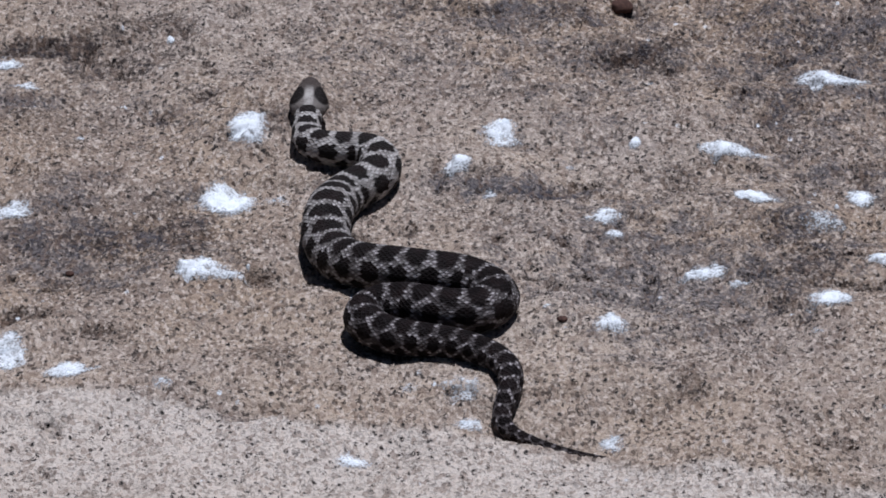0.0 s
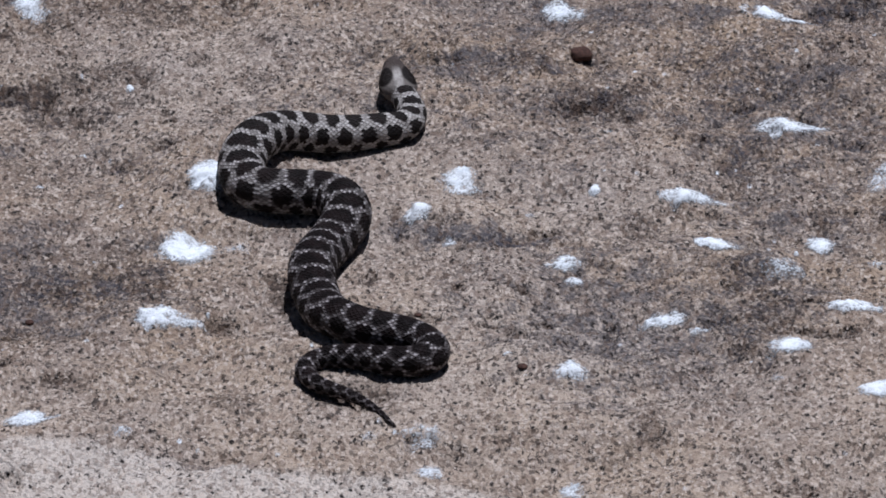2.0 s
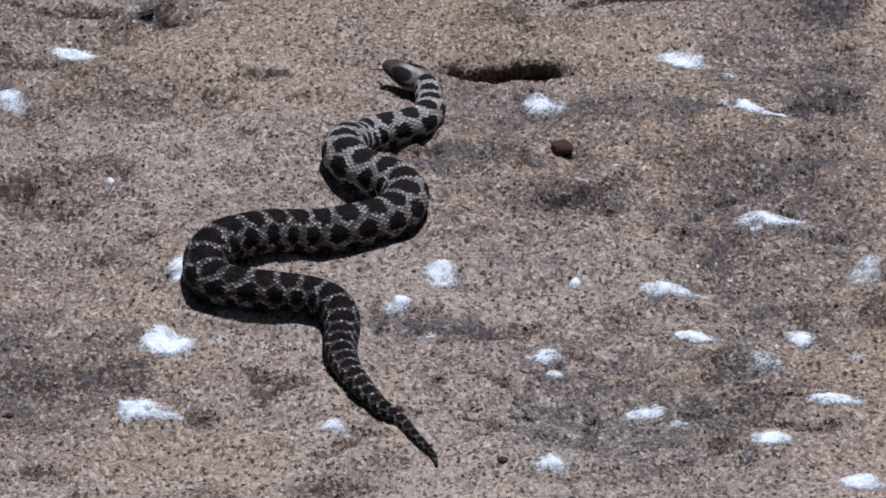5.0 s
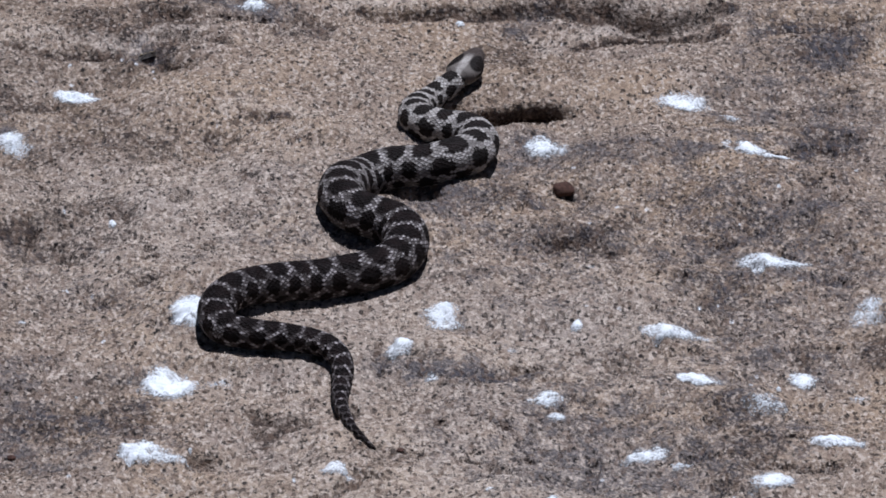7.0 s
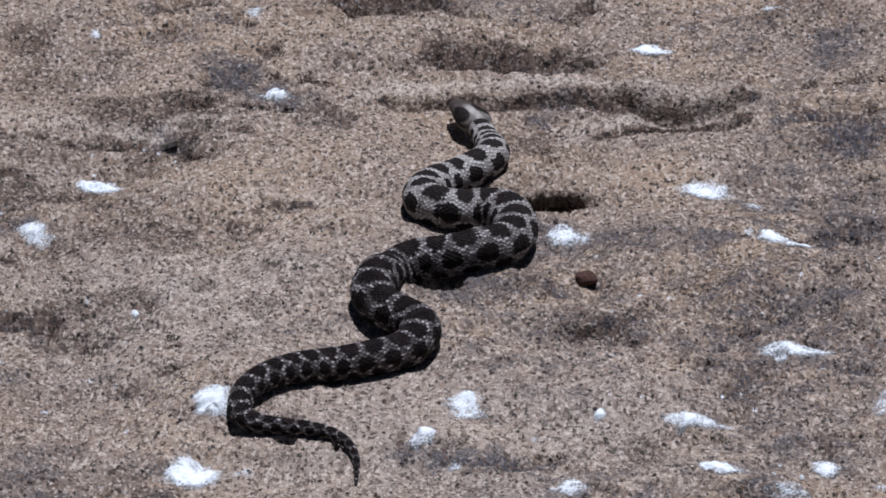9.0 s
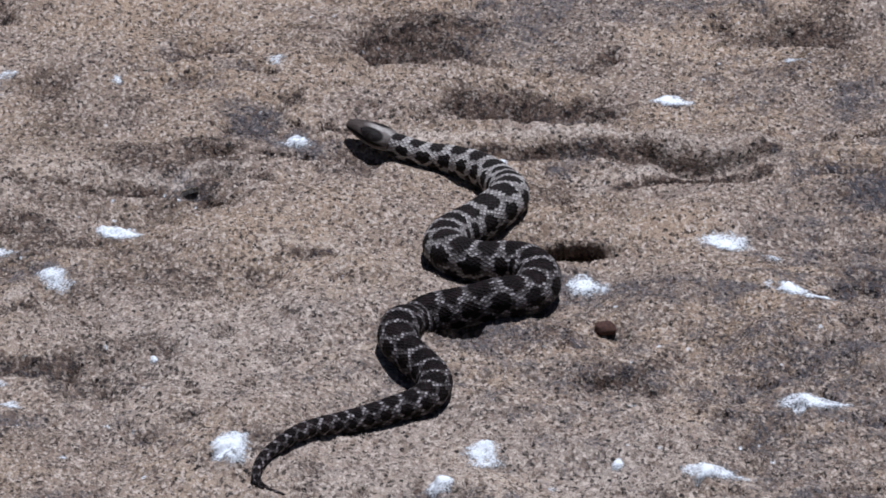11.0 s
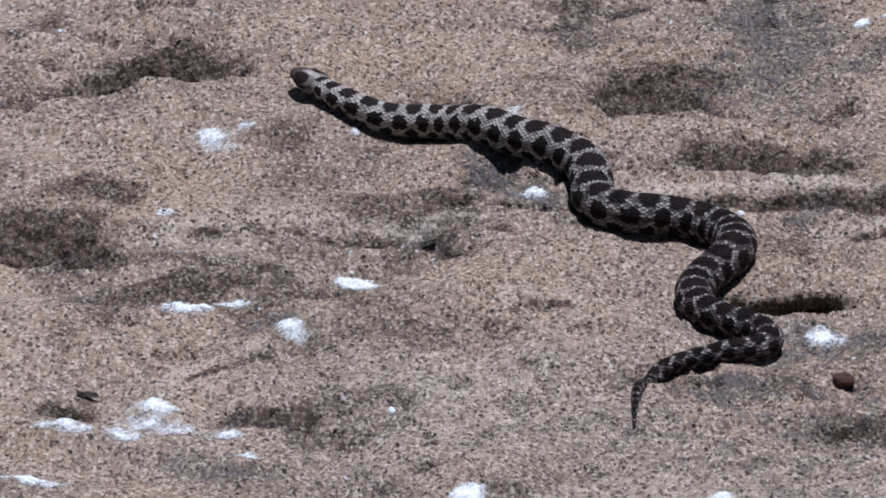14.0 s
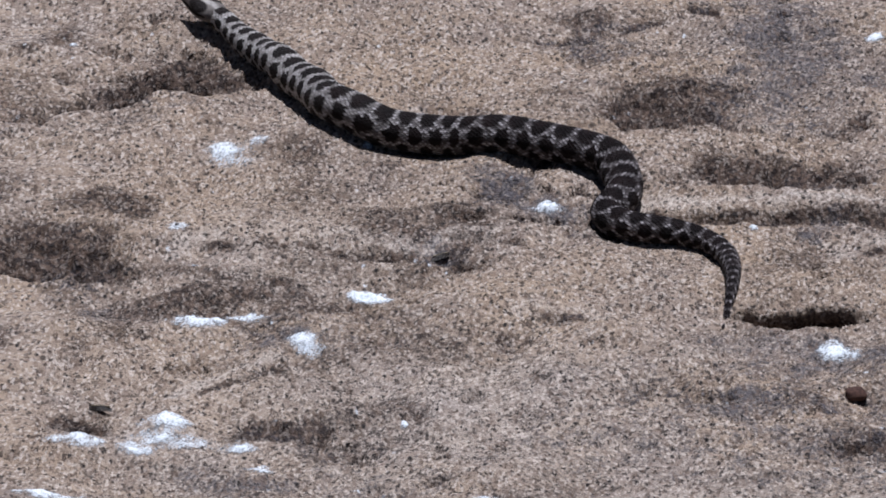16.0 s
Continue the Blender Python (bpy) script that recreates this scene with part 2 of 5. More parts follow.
def bent(x, y):
    """Places shifted a little, so that no outline is a clean curve."""
    return (x + 0.012 * lattice(x, y, 0.06, 3) + 0.006 * lattice(x, y, 0.018, 12),
            y + 0.012 * lattice(x, y, 0.06, 4) + 0.006 * lattice(x, y, 0.018, 13))


def shares(x, y):
    """For each hollow that touches the places: which ones, and how much of its depth and of its lip's crest they have."""
    wx, wy = bent(x, y)
    for lip, depth, back, crust_shade, power in BASINS:
        ends = [p[0] for p in lip]
        low, high = min(p[1] for p in lip), max(p[1] for p in lip)
        at = np.nonzero((wx > ends[0]) & (wx < ends[-1]) & (wy > low - 0.1) & (wy < high + back))
        if not len(at[0]):
            continue
        d, side = to_line(wx[at], wy[at], lip)
        u = (wx[at] - (ends[0] + ends[-1]) / 2) / (ends[-1] - ends[0]) * 2
        fade = np.clip(1 - np.abs(u) ** 3, 0, 1)
        reach = 0.4 + 0.6 * fade if power >= 1 else 0.3 + 0.7 * np.clip(1 - u * u, 0, 1)
        left = ease(d, 0, 0.010) * np.clip(1 - d / (back * reach), 0, 1) * (side > 0)
        yield at, left ** power * fade, np.where(side > 0, 0, np.exp(-(d / 0.028) ** 2)) * fade, depth, crust_shade, power


def height(x, y):
    """The height of the rock's surface."""
    z = 0.008 * lattice(x, y, 0.33, 1) + 0.008 * lattice(x, y, 0.14, 2) + 0.004 * lattice(x, y, 0.06, 11)
    z = z + 0.007 * (np.abs(lattice(x, y, 0.12, 21)) - 0.5) + 0.003 * lattice(x, y, 0.05, 22)
    z = z + 0.006 * lattice(x * 0.4 + 0.3 * y, y, 0.055, 23) + 0.0035 * lattice(x * 0.45 - 0.2 * y, y, 0.024, 24)
    rugged = 1 + 0.22 * lattice(x, y, 0.022, 16) + 0.20 * lattice(x, y, 0.011, 17)
    for at, share, crest, depth, crust_shade, power in shares(x, y):
        z[at] += depth * (0.15 * crest - share * (1 + (rugged[at] - 1) * (0.8 + 1.5 * crust_shade if power >= 1 else 0.1)))
    sx, sy = x + 0.010 * lattice(x, y, 0.06, 3), y + 0.010 * lattice(x, y, 0.06, 4)
    for line, rise, run in LEDGES:
        d, side = to_line(sx, sy, line)
        ends = ease(np.minimum(x - line[0][0], line[-1][0] - x), -0.02, 0.03)
        up = np.where(side > 0, (1.5 - 1.5 * np.exp(-d / 0.008)) * np.exp(-d / run) - 0.5 * np.exp(-d / 0.02), -0.5 * np.exp(-d / 0.02))
        z = z + 1.7 * rise * up * ends * (1 + 0.5 * (rugged - 1))
    return z


def crumbly(x, y):
    """Where the surface has weathered to a rough brown crust."""
    wx, wy = bent(x, y)
    k = ease(lattice(x, y, 0.11, 14) + 0.5 * lattice(x, y, 0.04, 15), 0.25, 0.95) * 0.55
    for cx, cy, rx, ry, strength in CRUSTS:
        k = np.maximum(k, strength * (1 + 0.5 * lattice(x, y, 0.045, 18)) * np.exp(-(((wx - cx) / rx) ** 2 + ((wy - cy) / ry) ** 2) ** 1.4))
    return k


def dented(x, y):
    """Small weathered pits, in patches."""
    return ease(lattice(x, y, 0.027, 41) + 0.35 * lattice(x, y, 0.011, 43), 0.5, 0.85) * ease(lattice(x, y, 0.17, 42), -0.25, 0.35)


def bed(x, y):
    """The rock as a heavy body feels it, evened out over its width."""
    ring = [(0.018 * math.cos(k * math.pi / 4), 0.018 * math.sin(k * math.pi / 4)) for k in range(8)]
    return (height(x, y) * 2 + sum(height(x + a, y + b) for a, b in ring)) / 10


def cave(x, y):
    """How far the deep holes run in under their far rim."""
    deep = np.zeros(np.shape(x))
    for at, share, crest, depth, crust_shade, power in shares(x, y):
        if power < 1:
            deep[at] = np.maximum(deep[at], depth * share)
    return deep


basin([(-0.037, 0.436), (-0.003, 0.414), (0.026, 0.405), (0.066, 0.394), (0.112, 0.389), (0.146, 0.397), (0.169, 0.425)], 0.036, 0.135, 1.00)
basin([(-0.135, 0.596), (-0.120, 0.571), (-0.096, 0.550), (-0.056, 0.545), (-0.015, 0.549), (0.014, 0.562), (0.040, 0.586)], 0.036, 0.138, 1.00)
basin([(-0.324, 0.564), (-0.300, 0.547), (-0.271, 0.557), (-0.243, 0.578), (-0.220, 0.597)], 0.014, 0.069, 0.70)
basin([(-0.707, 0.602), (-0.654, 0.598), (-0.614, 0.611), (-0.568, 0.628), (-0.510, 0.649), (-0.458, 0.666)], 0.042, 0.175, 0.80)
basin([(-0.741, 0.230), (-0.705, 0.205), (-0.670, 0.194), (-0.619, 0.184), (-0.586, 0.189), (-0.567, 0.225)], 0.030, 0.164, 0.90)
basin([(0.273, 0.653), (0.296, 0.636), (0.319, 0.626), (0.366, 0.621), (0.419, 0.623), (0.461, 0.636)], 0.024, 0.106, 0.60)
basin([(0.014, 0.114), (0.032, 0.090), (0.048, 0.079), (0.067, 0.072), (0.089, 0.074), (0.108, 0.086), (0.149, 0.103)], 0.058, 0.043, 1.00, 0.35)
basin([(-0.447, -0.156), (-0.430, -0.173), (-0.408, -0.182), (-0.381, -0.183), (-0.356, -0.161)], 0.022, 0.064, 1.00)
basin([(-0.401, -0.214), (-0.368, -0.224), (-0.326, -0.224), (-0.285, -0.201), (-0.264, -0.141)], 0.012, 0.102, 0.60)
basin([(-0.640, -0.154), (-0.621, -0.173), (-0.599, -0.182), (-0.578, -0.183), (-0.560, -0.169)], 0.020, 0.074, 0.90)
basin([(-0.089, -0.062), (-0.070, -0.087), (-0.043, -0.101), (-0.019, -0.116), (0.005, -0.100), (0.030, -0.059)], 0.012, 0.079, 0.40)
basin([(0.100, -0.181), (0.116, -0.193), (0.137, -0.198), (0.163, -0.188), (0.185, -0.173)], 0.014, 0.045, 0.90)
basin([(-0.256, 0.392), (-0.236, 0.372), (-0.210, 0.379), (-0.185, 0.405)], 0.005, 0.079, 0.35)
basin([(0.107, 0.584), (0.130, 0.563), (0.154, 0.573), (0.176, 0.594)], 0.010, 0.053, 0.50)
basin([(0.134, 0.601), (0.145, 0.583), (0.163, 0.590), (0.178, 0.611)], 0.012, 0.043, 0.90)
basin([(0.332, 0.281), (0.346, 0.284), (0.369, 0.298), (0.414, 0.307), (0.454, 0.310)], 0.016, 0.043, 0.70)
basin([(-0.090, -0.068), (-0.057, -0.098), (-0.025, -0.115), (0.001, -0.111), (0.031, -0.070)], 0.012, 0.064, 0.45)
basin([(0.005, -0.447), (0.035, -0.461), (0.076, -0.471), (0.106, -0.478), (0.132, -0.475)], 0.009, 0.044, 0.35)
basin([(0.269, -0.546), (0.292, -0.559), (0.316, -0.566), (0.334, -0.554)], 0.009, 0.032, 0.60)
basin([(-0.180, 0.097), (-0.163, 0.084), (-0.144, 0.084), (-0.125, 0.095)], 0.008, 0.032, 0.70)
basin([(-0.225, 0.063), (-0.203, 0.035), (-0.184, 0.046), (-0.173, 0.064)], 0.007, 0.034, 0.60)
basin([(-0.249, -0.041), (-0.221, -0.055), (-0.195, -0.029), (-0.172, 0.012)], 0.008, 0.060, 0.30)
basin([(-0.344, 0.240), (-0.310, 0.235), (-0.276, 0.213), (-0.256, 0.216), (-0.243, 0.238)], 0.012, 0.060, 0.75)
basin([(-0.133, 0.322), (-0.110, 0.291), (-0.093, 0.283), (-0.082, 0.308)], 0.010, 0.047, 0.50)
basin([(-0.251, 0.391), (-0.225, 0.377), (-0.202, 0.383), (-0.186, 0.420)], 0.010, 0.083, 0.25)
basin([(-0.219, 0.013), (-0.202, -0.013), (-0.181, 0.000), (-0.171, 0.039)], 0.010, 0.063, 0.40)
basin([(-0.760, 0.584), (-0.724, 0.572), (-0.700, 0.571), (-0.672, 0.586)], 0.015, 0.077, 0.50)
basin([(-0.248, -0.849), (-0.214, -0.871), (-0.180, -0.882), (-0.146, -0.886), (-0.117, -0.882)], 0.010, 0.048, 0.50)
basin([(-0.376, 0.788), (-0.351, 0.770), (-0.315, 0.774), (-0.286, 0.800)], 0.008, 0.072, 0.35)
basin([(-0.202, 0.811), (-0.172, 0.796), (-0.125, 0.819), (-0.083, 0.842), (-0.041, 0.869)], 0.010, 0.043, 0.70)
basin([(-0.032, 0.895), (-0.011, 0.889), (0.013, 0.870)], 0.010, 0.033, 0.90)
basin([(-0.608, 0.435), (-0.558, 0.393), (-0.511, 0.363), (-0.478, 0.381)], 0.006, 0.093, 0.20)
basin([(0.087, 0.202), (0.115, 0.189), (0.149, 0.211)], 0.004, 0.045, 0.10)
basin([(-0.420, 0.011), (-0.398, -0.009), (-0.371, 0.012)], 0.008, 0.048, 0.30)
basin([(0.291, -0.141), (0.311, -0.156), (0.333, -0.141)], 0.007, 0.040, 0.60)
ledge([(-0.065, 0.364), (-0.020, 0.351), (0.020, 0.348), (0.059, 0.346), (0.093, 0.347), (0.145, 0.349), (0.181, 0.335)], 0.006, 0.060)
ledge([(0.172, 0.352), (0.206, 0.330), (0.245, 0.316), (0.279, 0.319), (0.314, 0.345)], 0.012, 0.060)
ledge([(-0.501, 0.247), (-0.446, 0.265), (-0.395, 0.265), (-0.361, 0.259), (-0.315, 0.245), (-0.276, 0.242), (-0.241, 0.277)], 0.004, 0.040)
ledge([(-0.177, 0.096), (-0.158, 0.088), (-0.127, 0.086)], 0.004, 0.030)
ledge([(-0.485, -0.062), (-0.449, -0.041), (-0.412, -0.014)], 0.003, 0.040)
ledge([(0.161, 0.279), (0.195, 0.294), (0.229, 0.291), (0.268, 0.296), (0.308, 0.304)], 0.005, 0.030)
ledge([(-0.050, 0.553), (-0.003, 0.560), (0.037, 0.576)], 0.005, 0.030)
weathered(-0.339, -0.003, 0.163, 0.128, 0.43)
weathered(-0.33, 0.248, 0.136, 0.128, 0.39)
weathered(-0.361, 0.368, 0.13, 0.103, 0.36)
weathered(-0.039, 0.682, 0.081, 0.083, 0.70)
weathered(0.368, 0.685, 0.065, 0.038, 0.52)
weathered(-0.274, 0.635, 0.065, 0.038, 0.43)
weathered(-0.577, 0.685, 0.119, 0.051, 0.54)
weathered(-0.273, 0.303, 0.07, 0.045, 0.39)
weathered(-0.387, 0.116, 0.07, 0.045, 0.35)
weathered(-0.398, 0.036, 0.043, 0.032, 0.30)
weathered(0.146, 0.423, 0.065, 0.032, 0.43)
weathered(-0.061, 0.608, 0.152, 0.083, 0.43)
weathered(0.102, 0.437, 0.089, 0.058, 0.43)
weathered(0.078, 0.281, 0.089, 0.122, 0.32)
weathered(0.077, 0.105, 0.098, 0.071, 0.26)
weathered(-0.721, 0.656, 0.081, 0.109, 0.43)
weathered(-0.665, 0.288, 0.07, 0.071, 0.54)
weathered(-0.616, 0.179, 0.054, 0.071, 0.39)
weathered(-0.561, 0.648, 0.092, 0.045, 0.35)
weathered(-0.721, 0.414, 0.033, 0.077, 0.35)
weathered(-0.311, 0.278, 0.13, 0.071, 0.35)
weathered(-0.055, 0.596, 0.114, 0.051, 0.39)
weathered(-0.389, 0.499, 0.087, 0.077, 0.39)
weathered(-0.412, 0.282, 0.07, 0.077, 0.30)
weathered(0.382, 0.569, 0.108, 0.09, 0.35)
weathered(-0.372, -0.179, 0.07, 0.051, 0.43)
weathered(0.203, 0.372, 0.114, 0.058, 0.32)
weathered(-0.288, 0.585, 0.054, 0.038, 0.43)
weathered(-0.38, 0.081, 0.081, 0.077, 0.26)
weathered(-0.354, -0.139, 0.125, 0.09, 0.42)
weathered(-0.035, -0.084, 0.092, 0.051, 0.36)
weathered(0.297, -0.107, 0.114, 0.103, 0.35)
weathered(-0.387, -0.302, 0.081, 0.077, 0.30)
weathered(0.151, -0.182, 0.043, 0.032, 0.48)
weathered(-0.361, 0.156, 0.098, 0.115, 0.43)
weathered(-0.368, -0.157, 0.054, 0.058, 0.43)
weathered(-0.247, 0.04, 0.07, 0.103, 0.30)
weathered(0.07, 0.151, 0.081, 0.064, 0.35)
weathered(-0.338, -0.167, 0.06, 0.038, 0.35)
weathered(-0.384, 0.407, 0.07, 0.019, 0.35)
weathered(-0.293, 0.27, 0.06, 0.045, 0.35)
weathered(0.118, 0.613, 0.081, 0.077, 0.30)
ledge([(-0.437, -0.835), (-0.335, -0.838), (-0.263, -0.844), (-0.204, -0.858), (-0.136, -0.893), (0.008, -0.917), (0.169, -0.963), (0.357, -0.999)], -0.008, 0.08)
weathered(0.056, -0.452, 0.070, 0.017, 0.75)
weathered(0.297, -0.554, 0.038, 0.013, 0.75)
weathered(0.142, -0.189, 0.038, 0.018, 0.80)
weathered(-0.319, 0.312, 0.124, 0.064, 0.50)
weathered(-0.393, 0.216, 0.065, 0.077, 0.45)
weathered(0.167, 0.358, 0.032, 0.018, 0.50)
weathered(-0.300, 0.023, 0.108, 0.064, 0.45)
weathered(-0.419, -0.170, 0.038, 0.020, 0.80)
weathered(-0.299, -0.130, 0.032, 0.032, 0.55)
weathered(0.072, 0.440, 0.065, 0.032, 0.70)
weathered(-0.062, 0.597, 0.059, 0.045, 0.55)
weathered(-0.635, 0.240, 0.059, 0.051, 0.60)
weathered(-0.570, 0.660, 0.092, 0.045, 0.50)
weathered(-0.613, -0.150, 0.032, 0.028, 0.60)
stain(0.081, 0.419, 0.07, 0.029, 0.27)
stain(-0.383, -0.182, 0.046, 0.027, 0.27)
stain(-0.335, -0.203, 0.054, 0.021, 0.18)
stain(-0.15, 0.09, 0.024, 0.011, 0.225)
stain(-0.193, 0.025, 0.024, 0.031, 0.225)
stain(-0.276, 0.23, 0.012, 0.009, 0.315)
stain(-0.126, 0.308, 0.03, 0.012, 0.27)
stain(-0.299, 0.252, 0.054, 0.031, 0.158)
stain(0.138, -0.193, 0.033, 0.013, 0.27)
stain(-0.066, 0.569, 0.065, 0.041, 0.225)
stain(0.144, 0.599, 0.024, 0.011, 0.135)
stain(-0.629, 0.191, 0.065, 0.077, 0.225)
stain(-0.598, -0.172, 0.041, 0.023, 0.225)
stain(-0.402, -0.164, 0.038, 0.014, 0.315)
stain(-0.337, -0.189, 0.051, 0.021, 0.18)
stain(0.144, -0.196, 0.033, 0.013, 0.225)
stain(-0.162, 0.083, 0.024, 0.01, 0.225)
stain(-0.205, -0.004, 0.024, 0.031, 0.225)
stain(-0.581, 0.604, 0.089, 0.036, 0.248)
stain(-0.382, 0.256, 0.125, 0.007, 0.135)
stain(0.375, 0.292, 0.033, 0.007, 0.315)
stain(-0.04, 0.562, 0.081, 0.033, 0.225)
stain(-0.16, 0.091, 0.03, 0.012, 0.225)
stain(-0.389, -0.2, 0.07, 0.031, 0.18)
stain(0.144, -0.194, 0.035, 0.012, 0.18)
stain(-0.197, 0.038, 0.024, 0.031, 0.18)
stain(-0.519, 0.378, 0.024, 0.012, 0.135)
stain(-0.448, -0.034, 0.033, 0.007, 0.18)
stain(-0.571, 0.223, 0.008, 0.01, 0.135)
stain(0.051, 0.617, 0.008, 0.012, 0.27)
stain(0.107, 0.443, 0.057, 0.023, 0.135)
stain(-0.296, 0.563, 0.03, 0.018, 0.18)
stain(-0.306, 0.235, 0.049, 0.021, 0.18)
stain(-0.399, 0.247, 0.046, 0.013, 0.135)
stain(-0.112, 0.287, 0.015, 0.009, 0.225)
stain(0.34, 0.623, 0.065, 0.017, 0.18)
stain(0.155, 0.585, 0.023, 0.015, 0.18)
stain(-0.508, 0.372, 0.023, 0.01, 0.09)
stain(-0.384, 0.396, 0.06, 0.01, 0.09)
stain(-0.297, 0.237, 0.035, 0.019, 0.18)
stain(-0.722, 0.574, 0.023, 0.021, 0.18)
stain(-0.596, -0.174, 0.046, 0.021, 0.225)
stain(0.268, -0.002, 0.028, 0.011, 0.315)
stain(0.359, 0.042, 0.037, 0.018, 0.135)
stain(0.202, 0.072, 0.02, 0.011, 0.135)
stain(-0.188, -0.858, 0.079, 0.023, 0.225)
stain(-0.112, 0.859, 0.073, 0.013, 0.18)
stain(0.048, -0.13, 0.033, 0.013, 0.18)
stain(-0.096, 0.644, 0.035, 0.046, 0.09)
stain(-0.026, 0.6, 0.06, 0.018, 0.09)
stain(0.129, 0.825, 0.038, 0.031, 0.09)
stain(0.248, 0.364, 0.06, 0.021, 0.135)
stain(-0.298, -0.555, 0.152, 0.103, 0.35)
stain(0.029, -0.518, 0.136, 0.128, 0.22)
stain(-0.223, 0.39, 0.033, 0.038, 0.5)
stain(-0.307, 0.073, 0.152, 0.109, 0.22)
stain(-0.364, -0.197, 0.163, 0.192, 0.2)
stain(0.322, -0.205, 0.125, 0.18, 0.42)
stain(0.369, 0.167, 0.089, 0.334, 0.36)
stain(-0.032, -0.182, 0.461, 0.269, 0.2)
stain(-0.281, 0.536, 0.152, 0.128, 0.28)
stain(0.299, 0.534, 0.152, 0.109, 0.28)
stain(0.081, 0.815, 0.089, 0.212, 0.58)
stain(0.313, -0.339, 0.098, 0.269, 0.38)
stain(0.41, 0.27, 0.03, 0.051, 0.9)
stain(-0.219, 0.41, 0.03, 0.038, 0.8)
stain(-0.155, 0.353, 0.035, 0.026, 0.6)
stain(0.034, -0.445, 0.103, 0.026, 0.65)
stain(0.01, -0.091, 0.035, 0.026, 0.6)
stain(0.173, 0.007, 0.114, 0.038, 0.5)
stain(0.166, -0.004, 0.054, 0.038, 0.5)
stain(0.269, 0.009, 0.041, 0.015, 0.7)
stain(0.122, 0.337, 0.024, 0.017, 0.6)
stain(0.177, -0.594, 0.19, 0.167, 0.4)
stain(-0.35, -0.558, 0.114, 0.096, 0.55)
stain(0.068, -0.443, 0.06, 0.026, 0.55)
stain(0.322, -0.553, 0.054, 0.019, 0.5)
stain(-0.422, -0.27, 0.033, 0.038, 0.6)
stain(0.387, 0.194, 0.081, 0.077, 0.35)
stain(0.311, 0.105, 0.027, 0.032, 0.3)
stain(0.017, -0.106, 0.051, 0.038, 0.6)
stain(0.109, 0.028, 0.043, 0.038, 0.5)
stain(-0.27, 0.261, 0.027, 0.032, 0.5)
stain(-0.439, -0.262, 0.065, 0.045, 0.5)
stain(-0.177, 0.362, 0.041, 0.032, 0.6)
stain(0.238, 0.746, 0.087, 0.058, 0.5)
stain(-0.111, 0.801, 0.054, 0.038, 0.35)
stain(-0.413, 0.071, 0.038, 0.038, 0.5)
stain(-0.368, -0.476, 0.054, 0.064, 0.5)
stain(0.382, -0.123, 0.038, 0.064, 0.4)
stain(0.402, 0.493, 0.033, 0.058, 0.6)
stain(-0.138, 0.798, 0.054, 0.045, 0.3)
stain(0.047, 0.023, 0.054, 0.032, 0.4)
stain(-0.236, -0.47, 0.07, 0.051, 0.35)
stain(0.283, -0.254, 0.108, 0.077, 0.3)
stain(0.165, 0.724, 0.027, 0.038, 0.60)
stain(0.110, 0.321, 0.022, 0.020, 0.60)
stain(0.037, 0.044, 0.065, 0.038, 0.40)
stain(-0.006, -0.091, 0.032, 0.023, 0.50)
stain(-0.226, 0.432, 0.032, 0.038, 0.50)
stain(-0.597, 0.113, 0.032, 0.032, 0.35)
stain(-0.130, 0.779, 0.032, 0.023, 0.30)
stain(0.091, -0.006, 0.065, 0.038, 0.35)
lighter(0.074, -0.704, 0.244, 0.192, 0.42)
lighter(0.06, -0.398, 0.271, 0.167, 0.36)
lighter(-0.02, -0.78, 0.19, 0.141, 0.3)
lighter(-0.255, -0.135, 0.244, 0.192, 0.35)
lighter(-0.405, 0.266, 0.098, 0.128, 0.3)
lighter(-0.261, -0.134, 0.206, 0.212, 0.28)
lighter(-0.159, -0.265, 0.141, 0.167, 0.15)
lighter(-0.116, -0.745, 0.217, 0.09, 0.25)
lighter(-0.402, 0.005, 0.136, 0.103, 0.15)


def surface(x, y):
    """The relief with its fine roughness."""
    return (height(x, y) + 0.0013 * lattice(x, y, 0.034, 5) + 0.0008 * lattice(x, y, 0.016, 6)
            + 0.0005 * lattice(x, y, 0.009, 7)
            - 0.0075 * dented(x, y)
            + crumbly(x, y) * (0.0060 * lattice(x, y, 0.021, 31) + 0.0040 * lattice(x, y, 0.010, 32)))


def spread(low, high, step, reach):
    """Even steps from low to high, then ever longer ones out to reach on both sides."""
    inner = list(np.arange(low, high + step / 2, step))
    d, outer = step, []
    while sum(outer) < reach:
        d *= 1.45
        outer.append(d)
    left = low - np.cumsum(outer)[::-1]
    right = inner[-1] + np.cumsum(outer)
    return np.concatenate([left, inner, right])


